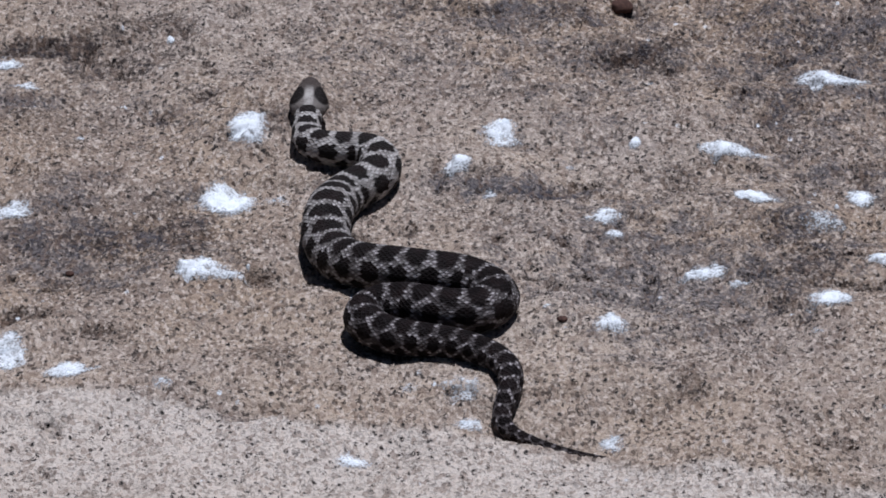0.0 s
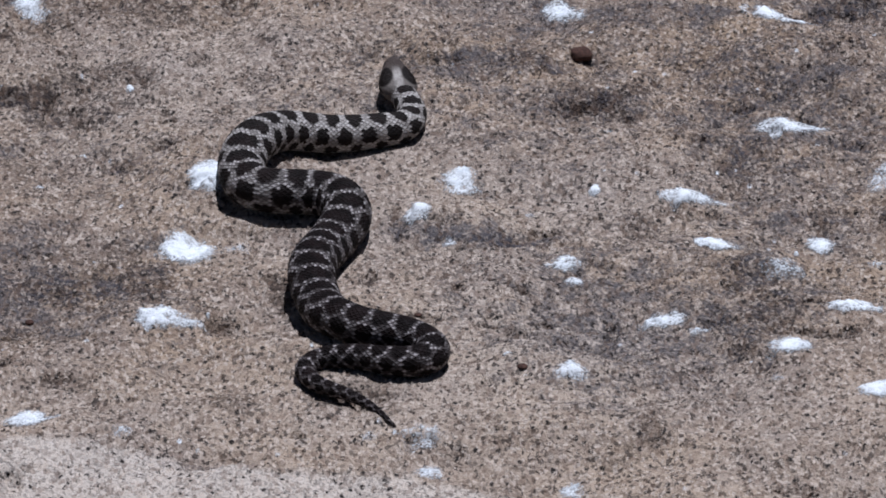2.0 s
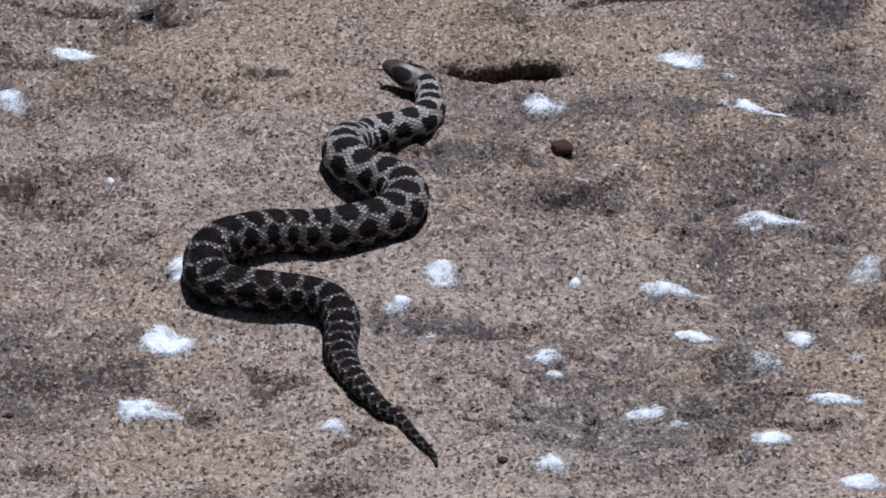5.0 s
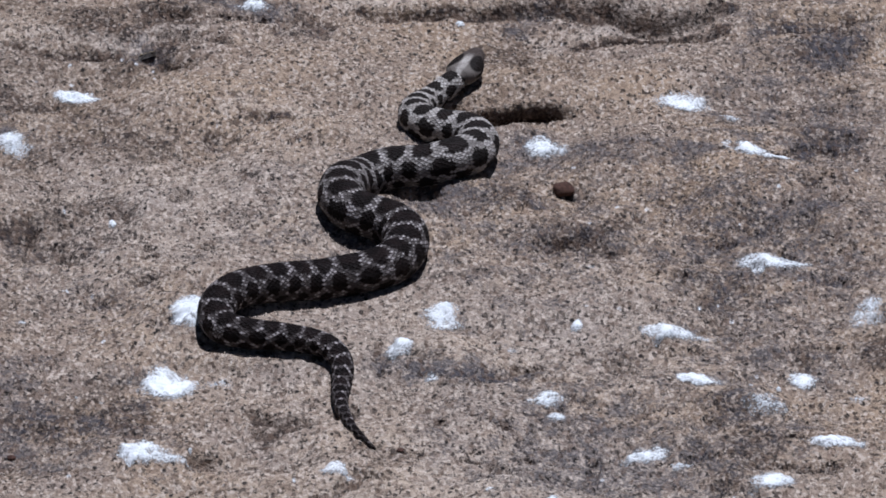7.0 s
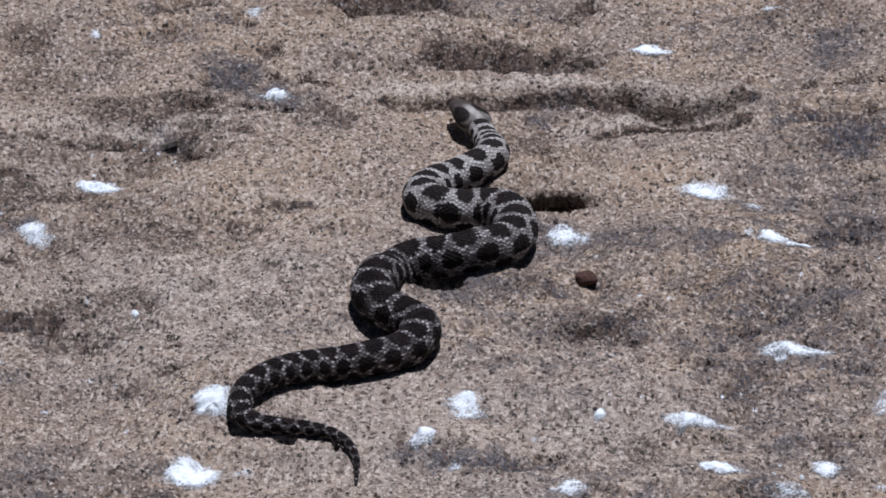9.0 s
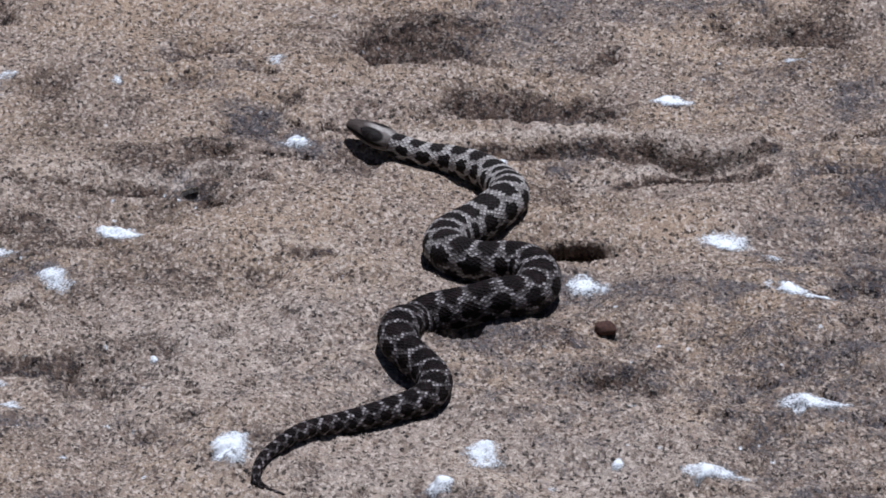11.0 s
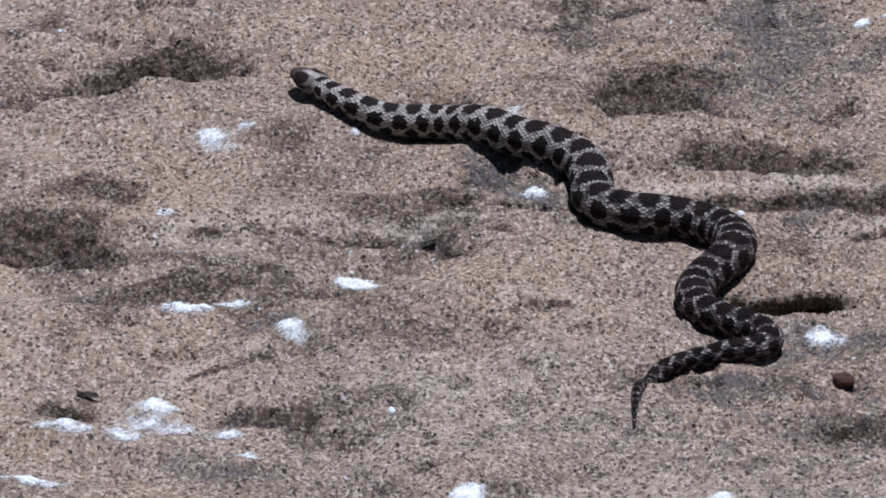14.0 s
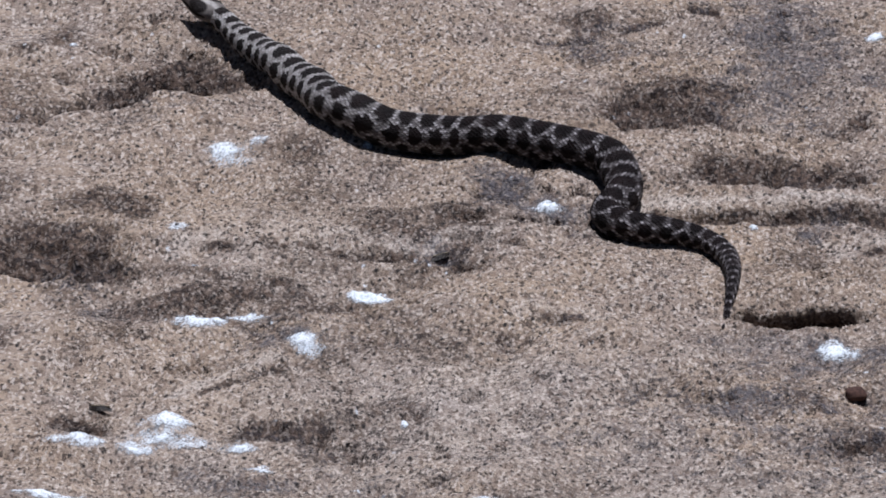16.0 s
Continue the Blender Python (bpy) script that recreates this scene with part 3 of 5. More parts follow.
def paint(me, x, y, each=1):
    """Gives each point of a mesh on the rock its share of lichen stain, of paler tone with painted lit lips, and of
    brown crust with painted shade.
    """
    wx, wy = bent(x, y)
    near = np.exp(-np.maximum(np.hypot(x, y) - 2.2, 0) ** 2)
    s = np.zeros(x.shape)
    for cx, cy, rx, ry, k in STAINS:
        s = np.maximum(s, k * np.exp(-(((wx - cx) / rx) ** 2 + ((wy - cy) / ry) ** 2)))
    s = np.clip(s + 0.10 * lattice(x, y, 0.2, 10), 0, 1) * near
    crust_shade, patchy = np.zeros(x.shape), lattice(x, y, 0.034, 61) + 0.6 * lattice(x, y, 0.013, 62)
    # darker with a hollow's depth: real crust and painted shade in one value
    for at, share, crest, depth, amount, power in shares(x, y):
        crust_shade[at] = np.maximum(crust_shade[at], amount * np.clip(0.95 + 0.4 * patchy[at], 0.3, 1.15) * np.clip(share * 2.2, 0, 1) ** 1.1)
    crust_shade = np.clip(np.maximum(crust_shade, crumbly(x, y)), 0, 1) * near
    # the small pits are darkened as well
    crust_shade = np.maximum(crust_shade, 0.6 * dented(x, y) * near)
    d, side = to_line(wx, wy, LEDGES[-1][0])
    pale = np.maximum(np.where(side < 0, np.clip(d / 0.012, 0, 1) * np.exp(-(d / 0.45) ** 2), 0), 0.22 * ease(-wy, 0.66, 0.76)) * near
    # along each ledge: sunlit lip painted pale, shade at its foot painted dark
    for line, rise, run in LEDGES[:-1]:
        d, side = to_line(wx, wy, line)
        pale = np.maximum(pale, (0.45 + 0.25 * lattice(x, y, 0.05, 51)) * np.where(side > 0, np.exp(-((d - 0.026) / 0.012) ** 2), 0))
        crust_shade = np.maximum(crust_shade, (0.7 + 0.3 * lattice(x, y, 0.03, 52)) * np.exp(-(d / np.where(side > 0, 0.010, 0.006)) ** 2) * near)
    for cx, cy, rx, ry, k in LIGHTER:
        pale = np.maximum(pale, k * np.exp(-((wx - cx) / rx) ** 2 - ((wy - cy) / ry) ** 2))
    crust_shade = crust_shade * (1 - 0.6 * np.clip(pale * 1.3, 0, 1))
    for name, values in (("stain", s), ("pale", pale), ("crust_shade", crust_shade)):
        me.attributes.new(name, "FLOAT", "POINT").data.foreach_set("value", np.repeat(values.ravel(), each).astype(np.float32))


def build_rock():
    xs, ys = spread(-0.72, 0.62, 0.0027, 400.0), spread(-1.25, 1.15, 0.0027, 400.0)
    x, y = np.meshgrid(xs, ys)
    near = np.exp(-np.maximum(np.hypot(x, y) - 2.2, 0) ** 2)
    z = surface(x, y) * near
    nx, ny = len(xs), len(ys)
    deep = cave(x, y)
    verts = np.stack([x.ravel(), (y + 1.0 * np.maximum(deep - 0.012, 0)).ravel(), z.ravel()], 1)
    i = (np.arange(ny - 1)[:, None] * nx + np.arange(nx - 1)[None]).ravel()
    faces = np.stack([i, i + 1, i + nx + 1, i + nx], 1)
    me = link_mesh("rock_ground", verts.tolist(), faces.tolist(), ROCK)
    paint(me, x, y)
    tagged(new("ground", me), "coarse tan sandstone slab with hollows and grey lichen stains", "rock", kind="structure")


build_rock()


# ---- chalky white splashes on the rock ----
def dropping(x, y, w, d, strength):
    """A ragged crust of dried white dropping, thick in the middle and crumbling to flecks at its rim."""
    k = len([o for o in scene.objects if o.name.startswith("bird_dropping")])
    d *= 0.86
    nx, ny = max(10, int(w * 1.6 / 0.0011)), max(10, int(d * 1.6 / 0.0016))
    u, v = np.meshgrid(np.linspace(-1.6, 1.6, nx), np.linspace(-1.6, 1.6, ny))
    px, py = x + u * w / 2, y + v * d / 2
    # slanted, warped noise, so that the rim breaks up in no regular way
    qx, qy = 0.83 * px - 0.4 * py, 0.4 * px + 0.6 * py
    qx, qy = qx + 0.004 * lattice(px, py, 0.011, k + 31), qy + 0.004 * lattice(px, py, 0.011, k + 32)
    ragged = 0.5 * lattice(qx, qy, 0.019, k + 20) + 0.36 * lattice(qx, qy, 0.008, k + 21) + 0.34 * lattice(qx, qy, 0.0035, k + 22)
    lean = 0.35 * math.sin(k * 2.4)
    flat = np.where(v < 0, v * 1.18, v * (0.9 + 0.25 * np.abs(u + lean)))
    body = 0.98 - (u * u * 0.85 + flat * flat) * 0.74 + ragged * 0.62 - (1 - strength) * 0.5
    body = np.minimum(body, (1.6 - np.maximum(np.abs(u), np.abs(v))) * 4 - 0.25)
    keep = body > -0.15
    z = surface(px, py) + np.where(keep, 0.0006 + 0.0034 * np.clip(body, 0, 1.1) ** 1.3 * strength * (1 + 0.5 * lattice(qx, qy, 0.006, k + 23)), -0.0006)
    full = keep[:-1, :-1].astype(int) + keep[1:, :-1] + keep[:-1, 1:] + keep[1:, 1:] >= 2
    i = (np.arange(ny)[:, None] * nx + np.arange(nx)[None])
    quads = np.stack([i[:-1, :-1], i[:-1, 1:], i[1:, 1:], i[1:, :-1]], -1)[full]
    if not len(quads):
        return
    used, quads = np.unique(quads, return_inverse=True)
    verts = np.stack([(px - x).ravel(), (py - y).ravel(), z.ravel()], 1)[used]
    me = link_mesh("bird_dropping", verts.tolist(), quads.reshape(-1, 4).tolist(), WHITE)
    me.attributes.new("cover", "FLOAT", "POINT").data.foreach_set("value", (body * (0.50 + 0.50 * strength)).ravel()[used].astype(np.float32))
    ob = new("bird_dropping", me)
    ob.location = (x, y, 0)
    size = "thick" if w * d > 0.0012 and strength > 0.8 else "thin faded" if strength < 0.6 else "small"
    tagged(ob, size + " chalky white dried bird dropping on the sandstone", "bird dropping", "droppings on the rock")


dropping(-0.230, -0.470, 0.053, 0.064, 1)
dropping(-0.181, -0.466, 0.036, 0.027, 0.35)
dropping(-0.246, -0.609, 0.046, 0.044, 1)
dropping(-0.216, -0.613, 0.033, 0.017, 0.7)
dropping(-0.074, -0.656, 0.023, 0.034, 0.9)
dropping(-0.064, -0.660, 0.020, 0.024, 0.35)
dropping(-0.017, -0.420, 0.024, 0.046, 1)
dropping(0.020, -0.339, 0.036, 0.049, 1)
dropping(0.112, -0.508, 0.030, 0.038, 1)
dropping(0.122, -0.541, 0.019, 0.022, 0.5)
dropping(0.226, -0.370, 0.039, 0.030, 0.95)
dropping(0.255, -0.374, 0.034, 0.019, 0.45)
dropping(0.252, -0.466, 0.047, 0.025, 0.9)
dropping(0.344, -0.455, 0.025, 0.048, 0.9)
dropping(0.323, -0.478, 0.005, 0.009, 0.9)
dropping(0.309, -0.506, 0.046, 0.038, 0.42)
dropping(0.200, -0.604, 0.038, 0.042, 1)
dropping(0.232, -0.624, 0.022, 0.020, 0.55)
dropping(0.307, -0.668, 0.038, 0.041, 1)
dropping(0.370, -0.596, 0.049, 0.037, 1)
dropping(0.382, -0.752, 0.039, 0.032, 1)
dropping(0.115, -0.725, 0.028, 0.036, 1)
dropping(0.296, -0.720, 0.014, 0.019, 0.35)
dropping(-0.340, 0.168, 0.040, 0.038, 1)
dropping(-0.401, 0.057, 0.031, 0.044, 0.75)
dropping(0.116, 0.028, 0.028, 0.052, 1)
dropping(0.134, 0.024, 0.018, 0.041, 0.5)
dropping(0.260, 0.129, 0.054, 0.051, 1)
dropping(0.301, 0.105, 0.025, 0.026, 0.4)
dropping(0.314, 0.008, 0.034, 0.041, 1)
dropping(0.342, -0.009, 0.041, 0.015, 0.85)
dropping(0.293, 0.012, 0.014, 0.031, 0.5)
dropping(0.330, -0.222, 0.058, 0.049, 0.8)
dropping(0.412, -0.328, 0.036, 0.066, 0.5)
dropping(-0.336, -0.122, 0.004, 0.011, 0.9)
dropping(-0.290, -0.144, 0.007, 0.015, 0.8)
dropping(0.144, -0.353, 0.010, 0.019, 0.8)
dropping(0.084, -0.392, 0.011, 0.016, 0.5)
dropping(0.010, -0.466, 0.013, 0.018, 0.5)
dropping(-0.356, -0.786, 0.036, 0.035, 1)
dropping(0.396, -0.492, 0.023, 0.020, 0.4)
dropping(0.115, -0.222, 0.014, 0.015, 0.35)
dropping(0.157, -0.235, 0.014, 0.012, 0.35)
dropping(-0.016, -0.825, 0.045, 0.047, 0.55)
dropping(-0.007, -0.871, 0.031, 0.026, 0.55)
dropping(-0.104, -0.958, 0.031, 0.041, 0.85)
dropping(0.116, -0.897, 0.025, 0.032, 0.45)
dropping(-0.407, -0.754, 0.031, 0.067, 0.85)
dropping(-0.348, -0.791, 0.039, 0.031, 0.8)
dropping(-0.272, -0.814, 0.025, 0.025, 0.4)
dropping(-0.060, -0.816, 0.017, 0.021, 0.35)
dropping(-0.419, -0.497, 0.033, 0.043, 0.9)
dropping(-0.203, -0.602, 0.004, 0.010, 0.9)
dropping(-0.441, -0.197, 0.023, 0.020, 0.7)
dropping(0.062, -0.696, 0.011, 0.017, 0.5)
dropping(-0.365, -0.355, 0.012, 0.016, 0.4)
dropping(0.142, -0.355, 0.009, 0.016, 0.7)
dropping(-0.212, -0.358, 0.034, 0.061, 1)
dropping(0.246, 0.814, 0.030, 0.032, 0.9)
dropping(-0.193, 0.562, 0.021, 0.059, 0.5)
dropping(-0.169, 0.355, 0.031, 0.028, 1)
dropping(0.212, 0.487, 0.043, 0.029, 1)
dropping(-0.356, 0.509, 0.013, 0.026, 0.5)
dropping(0.341, 0.595, 0.023, 0.015, 0.4)
dropping(0.208, 0.857, 0.054, 0.025, 0.8)
dropping(0.172, 0.842, 0.016, 0.029, 0.6)
dropping(-0.504, 0.513, 0.038, 0.053, 0.9)
dropping(-0.470, 0.519, 0.023, 0.029, 0.55)
dropping(-0.488, 0.489, 0.058, 0.073, 0.34)
dropping(-0.536, 0.287, 0.020, 0.033, 0.9)
dropping(-0.340, 0.165, 0.034, 0.035, 1)
dropping(-0.501, 0.102, 0.047, 0.040, 1)
dropping(-0.453, 0.116, 0.042, 0.027, 0.75)
dropping(-0.395, 0.059, 0.033, 0.029, 0.6)
dropping(-0.390, 0.043, 0.031, 0.044, 0.32)
dropping(-0.597, -0.203, 0.051, 0.029, 1)
dropping(-0.540, -0.206, 0.032, 0.032, 0.95)
dropping(-0.511, -0.148, 0.045, 0.055, 1)
dropping(-0.522, -0.177, 0.042, 0.030, 0.7)
dropping(-0.492, -0.189, 0.127, 0.042, 0.42)
dropping(-0.439, -0.196, 0.029, 0.017, 0.75)
dropping(-0.420, -0.245, 0.027, 0.034, 0.55)
dropping(-0.613, -0.320, 0.057, 0.040, 1)
dropping(0.167, 0.835, 0.019, 0.035, 0.7)
dropping(-0.682, 0.794, 0.010, 0.016, 0.5)
dropping(0.040, 0.332, 0.010, 0.013, 0.5)
dropping(-0.513, 0.218, 0.015, 0.012, 0.4)


# ---- small loose things ----
def lump(name, x, y, size, material, seed, flat=0.7, label="", category="", group=""):
    bm = bmesh.new()
    bmesh.ops.create_icosphere(bm, subdivisions=3, radius=size / 2)
    for v in bm.verts:
        n = noise.noise(v.co * (2.2 / size) + Vector((seed, 0, 0))) * 0.16 + noise.noise(v.co * (6.0 / size) + Vector((0, seed, 0))) * 0.14
        v.co *= 1 + n
        v.co.z *= flat
        v.co.z = max(v.co.z, -0.32 * size * flat)
    me = bpy.data.meshes.new(name)
    bm.to_mesh(me)
    bm.free()
    me.materials.append(material)
    me.shade_smooth()
    ob = new(name, me)
    ob.location = (x, y, float(surface(np.array([x]), np.array([y]))[0]) + 0.3 * size * flat)
    return tagged(ob, label, category, group)


lump("earth_clod", 0.1363, -0.0707, 0.0210, BROWN, 3.0, 0.62, "dark brown crumbly clod of earth on the rock", "clod")


def husk(x, y, turn, tall=1.0):
    """A dry curled seed husk with a pale split."""
    bm = bmesh.new()
    for k in range(7):
        a = k / 6
        w = 0.0045 * math.sin(math.pi * min(a * 0.9 + 0.08, 1))
        for s in (-1, -0.4, 0.4, 1):
            bm.verts.new((0.022 * (a - 0.5), w * s, tall * (0.004 * (1 - s * s) + 0.003 * math.sin(3 * a))))
    bm.verts.ensure_lookup_table()
    for k in range(6):
        for s in range(3):
            bm.faces.new([bm.verts[i] for i in (k * 4 + s, k * 4 + s + 1, k * 4 + s + 5, k * 4 + s + 4)])
    bmesh.ops.solidify(bm, geom=bm.faces[:], thickness=0.0008)
    me = bpy.data.meshes.new("shell")
    bm.to_mesh(me)
    bm.free()
    me.materials.append(HUSK)
    me.shade_smooth()
    ob = new("seed_husk", None)
    ob.matrix_basis = pose(x, y, float(surface(np.array([x]), np.array([y]))[0]) + 0.0005, 0, 0, turn)
    part("shell", me, ob)
    stalk = link_mesh("stalk", [(-0.009 + 0.018 * (k // 3), 0.0008 * math.cos(k * 2.1), tall * 0.0058 + 0.0008 * math.sin(k * 2.1)) for k in range(6)],
                      [(0, 1, 4, 3), (1, 2, 5, 4), (2, 0, 3, 5)], STRAW)
    part("stalk", stalk, ob, "pale straw-coloured stalk")
    tagged(ob, "dark dry seed husk with a pale stalk on the rock", "husk")


husk(-0.2709, 0.2498, 35)
lump("soil_crumb", -0.3611, -0.6053, 0.008, BROWN, 6.0, 0.5, "dark crumb of soil on the rock", "crumb")
lump("soil_crumb", 0.0738, -0.7178, 0.009, BROWN, 8.0, 0.4, "flat dark crumb of soil on the rock", "crumb")
husk(-0.5811, -0.0957, -8)
lump("soil_crumb", -0.0172, -0.6144, 0.007, BROWN, 5.0, 0.3, "flat dark crumb of soil on the rock", "crumb")
lump("seed", -0.5355, 0.2873, 0.006, HUSK, 9.0, 0.8, "tiny dark seed lying on a white dropping", "seed")


def build_grit():
    """The rock's coarse sand: three-sided grains half sunk in its surface, in one mesh."""
    rng = np.random.default_rng(5)
    n = 220000
    x, y = rng.uniform(-0.64, 0.52, n), rng.uniform(-1.08, 0.92, n)
    keep = (cave(x, y) < 0.006) & (np.abs(height(x, y + 0.003) - height(x, y - 0.003)) < 0.0055)
    x, y = x[keep], y[keep]
    n = len(x)
    z = surface(x, y)
    r = 0.0006 + rng.gamma(3.0, 0.00032, n)
    base = np.array([(1, 0, -0.3), (-0.5, 0.87, -0.3), (-0.5, -0.87, -0.3), (0.1, 0.1, 0.8)])
    a = rng.uniform(0, 6.283, n)
    c, s = np.cos(a)[:, None], np.sin(a)[:, None]
    k = rng.uniform(0.6, 1.4, (n, 4)) * r[:, None]
    verts = np.stack([x[:, None] + k * (c * base[:, 0] - s * base[:, 1]), y[:, None] + k * (s * base[:, 0] + c * base[:, 1]), z[:, None] + k * base[:, 2]], 2)
    me = bpy.data.meshes.new("grit")
    me.vertices.add(n * 4)
    me.vertices.foreach_set("co", verts.astype(np.float32).ravel())
    corners = (np.arange(n)[:, None] * 4 + np.array((0, 1, 3, 1, 2, 3, 2, 0, 3))).ravel()
    me.loops.add(n * 9)
    me.loops.foreach_set("vertex_index", corners.astype(np.int32))
    me.polygons.add(n * 3)
    me.polygons.foreach_set("loop_start", np.arange(0, n * 9, 3, dtype=np.int32))
    me.update(calc_edges=True)
    me.materials.append(ROCK)
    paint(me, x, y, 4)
    tagged(new("loose_grit", me), "coarse sand grains standing out of the sandstone", "sand", kind="stuff")


build_grit()


# ---- the snake: short overlapping rings that follow one another along the track of its head ----
LENGTH, RINGS = 1.165, 172
BLOTCH_EVERY = ((0.0, 0.020), (0.06, 0.023), (0.25, 0.0275), (0.6, 0.027), (0.8, 0.020), (1.0, 0.010))


def stout(w):
    """The body's half width at the share w of its length from the snout."""
    return float(np.interp(w, (0, 0.02, 0.045, 0.07, 0.12, 0.25, 0.45, 0.62, 0.75, 0.85, 0.93, 1),
                           (0.008, 0.012, 0.0122, 0.0130, 0.0166, 0.0208, 0.0213, 0.0195, 0.0157, 0.0108, 0.0064, 0.0016)))


def raised(w):
    """How high the body's middle line lies above the rock: the neck and head are held up."""
    return stout(w) * 0.82 + 0.0135 * max(0.0, 1 - w / 0.08) ** 1.4


def count_blotches(w):
    q = np.linspace(0, 1, 800)
    every = np.interp(q, [a for a, _ in BLOTCH_EVERY], [b for _, b in BLOTCH_EVERY])
    total = np.concatenate([[0], np.cumsum(LENGTH / 799 / ((every[1:] + every[:-1]) / 2))])
    return float(np.interp(w, q, total))


def section(r, a):
    """A snake's cross section: round back, flat belly. a is the angle from the back."""
    x, z = 1.06 * r * math.sin(a), 0.97 * r * math.cos(a)
    return x, max(z, -0.82 * r)


def map_face_corners(me, name, values):
    layer = me.uv_layers.new(name=name)
    index = np.empty(len(me.loops), dtype=np.int32)
    me.loops.foreach_get("vertex_index", index)
    layer.data.foreach_set("uv", np.array(values, dtype=np.float32)[index].ravel())


def build_ring(k):
    around, pitch = 28, LENGTH / RINGS
    w0 = 0.045 + (1 - 0.045) * (k + 0.5) / RINGS
    verts, pattern, skin = [], [], []
    stations = ((1.75, 0.35), (1.55, 0.72), (1.15, 0.93), (0.62, 0.985), (0.2, 1.0), (-0.3, 1.004), (-0.62, 0.99), (-1.15, 0.93), (-1.55, 0.72), (-1.75, 0.35))
    for off, fat in stations:
        w = w0 - off * pitch / LENGTH
        r = stout(min(max(w, 0), 1)) * fat
        for j in range(around + 1):
            a = -math.pi + 2 * math.pi * j / around
            x, z = section(r, a)
            verts.append((x, off * pitch, z))
            pattern.append((count_blotches(min(max(w, 0), 1)), a / math.pi))
            skin.append((w * LENGTH, a * stout(min(max(w0, 0), 1))))
    n = around + 1
    faces = [(i * n + j, i * n + j + 1, (i + 1) * n + j + 1, (i + 1) * n + j) for i in range(len(stations) - 1) for j in range(around)]
    faces.append(tuple(reversed([(len(stations) - 1) * n + j for j in range(around)])))
    faces.append(tuple(range(around)))
    me = link_mesh("body_ring", verts, faces, SKIN)
    map_face_corners(me, "pattern", pattern)
    map_face_corners(me, "skin", skin)
    return me


def build_head():
    """A blunt wedge: narrow snout, broad jaws, flat crown; snout towards +y."""
    length, around = 0.052, 26
    widths = ((0.0, 0.08, 0.10), (0.03, 0.32, 0.38), (0.12, 0.53, 0.56), (0.28, 0.70, 0.74), (0.45, 0.89, 0.88), (0.62, 1.06, 0.95), (0.78, 1.10, 0.95), (0.90, 0.98, 0.91), (1.0, 0.80, 0.85), (1.07, 0.45, 0.5))
    verts, faces, pattern, skin = [], [], [], []
    for a, wide, tall in widths:
        for j in range(around + 1):
            t = -math.pi + 2 * math.pi * j / around
            x, z = 0.0166 * wide * math.sin(t), 0.0112 * tall * math.cos(t)
            z = min(z, 0.0086 * tall + 0.0008) if abs(t) < 0.9 else z
            # the mouth line runs as a shallow groove along the jaw
            groove = math.exp(-((abs(t) - 1.95) / 0.10) ** 2) * (0.08 if a < 0.75 else 0.0)
            verts.append((x * (1 - groove), 0.034 - a * length, z - 0.0015 * (1 - a)))
            pattern.append((a, t / math.pi))
            skin.append((x, a * length))
    n = around + 1
    for i in range(len(widths) - 1):
        faces += [(i * n + j, i * n + j + 1, (i + 1) * n + j + 1, (i + 1) * n + j) for j in range(around)]
    faces.append(tuple(range(around)))
    m = Nodes("snake_head_scales")
    at = m.node("ShaderNodeUVMap")
    at.node.uv_map = "pattern"
    sk = m.node("ShaderNodeUVMap")
    sk.node.uv_map = "skin"
    n2 = m.node("ShaderNodeSeparateXYZ", 0, Vector=at).node
    a, side = n2.outputs[0], m.math("ABSOLUTE", n2.outputs[1])

    def oval(ca, ha, cb, hb):
        q = m.math("ADD", m.math("POWER", m.math("ABSOLUTE", m.math("DIVIDE", m.math("SUBTRACT", a, ca), ha)), 2.0), m.math("POWER", m.math("ABSOLUTE", m.math("DIVIDE", m.math("SUBTRACT", side, cb), hb)), 2.0))
        return m.ramp(q, 1.2, 0.7)

    marks = m.math("MAXIMUM", oval(0.62, 0.26, 0.27, 0.19), oval(0.50, 0.45, 0.50, 0.07))
    tint = m.noise(sk, 160.0, 3)
    pale = m.mix(m.ramp(a, 0.25, 0.9), (0.06, 0.046, 0.040), (0.17, 0.148, 0.132))
    pale = m.mix(m.ramp(side, 0.60, 0.70), pale, (0.34, 0.31, 0.28))
    pale = m.mix(m.math("MULTIPLY", m.ramp(a, 0.30, 0.6), m.ramp(side, 0.11, 0.04)), pale, (0.42, 0.385, 0.35))
    pale = m.mix(m.ramp(tint, 0.4, 0.7), pale, m.mix(0.5, pale, (0.1, 0.08, 0.07)))
    plates = m.cells(sk, 190.0, "Distance", "DISTANCE_TO_EDGE")
    color = m.mix(marks, pale, (0.012, 0.009, 0.008))
    color = m.mix(m.ramp(plates, 0.05, 0.0, 0.0, 0.3), color, (0.05, 0.04, 0.035))
    m.bump([(m.ramp(plates, 0.0, 0.09), 0.0005, 0.6)])
    me = link_mesh("head", verts, faces, m.finish(color, 0.6, 0.08))
    map_face_corners(me, "pattern", pattern)
    map_face_corners(me, "skin", skin)
    return me


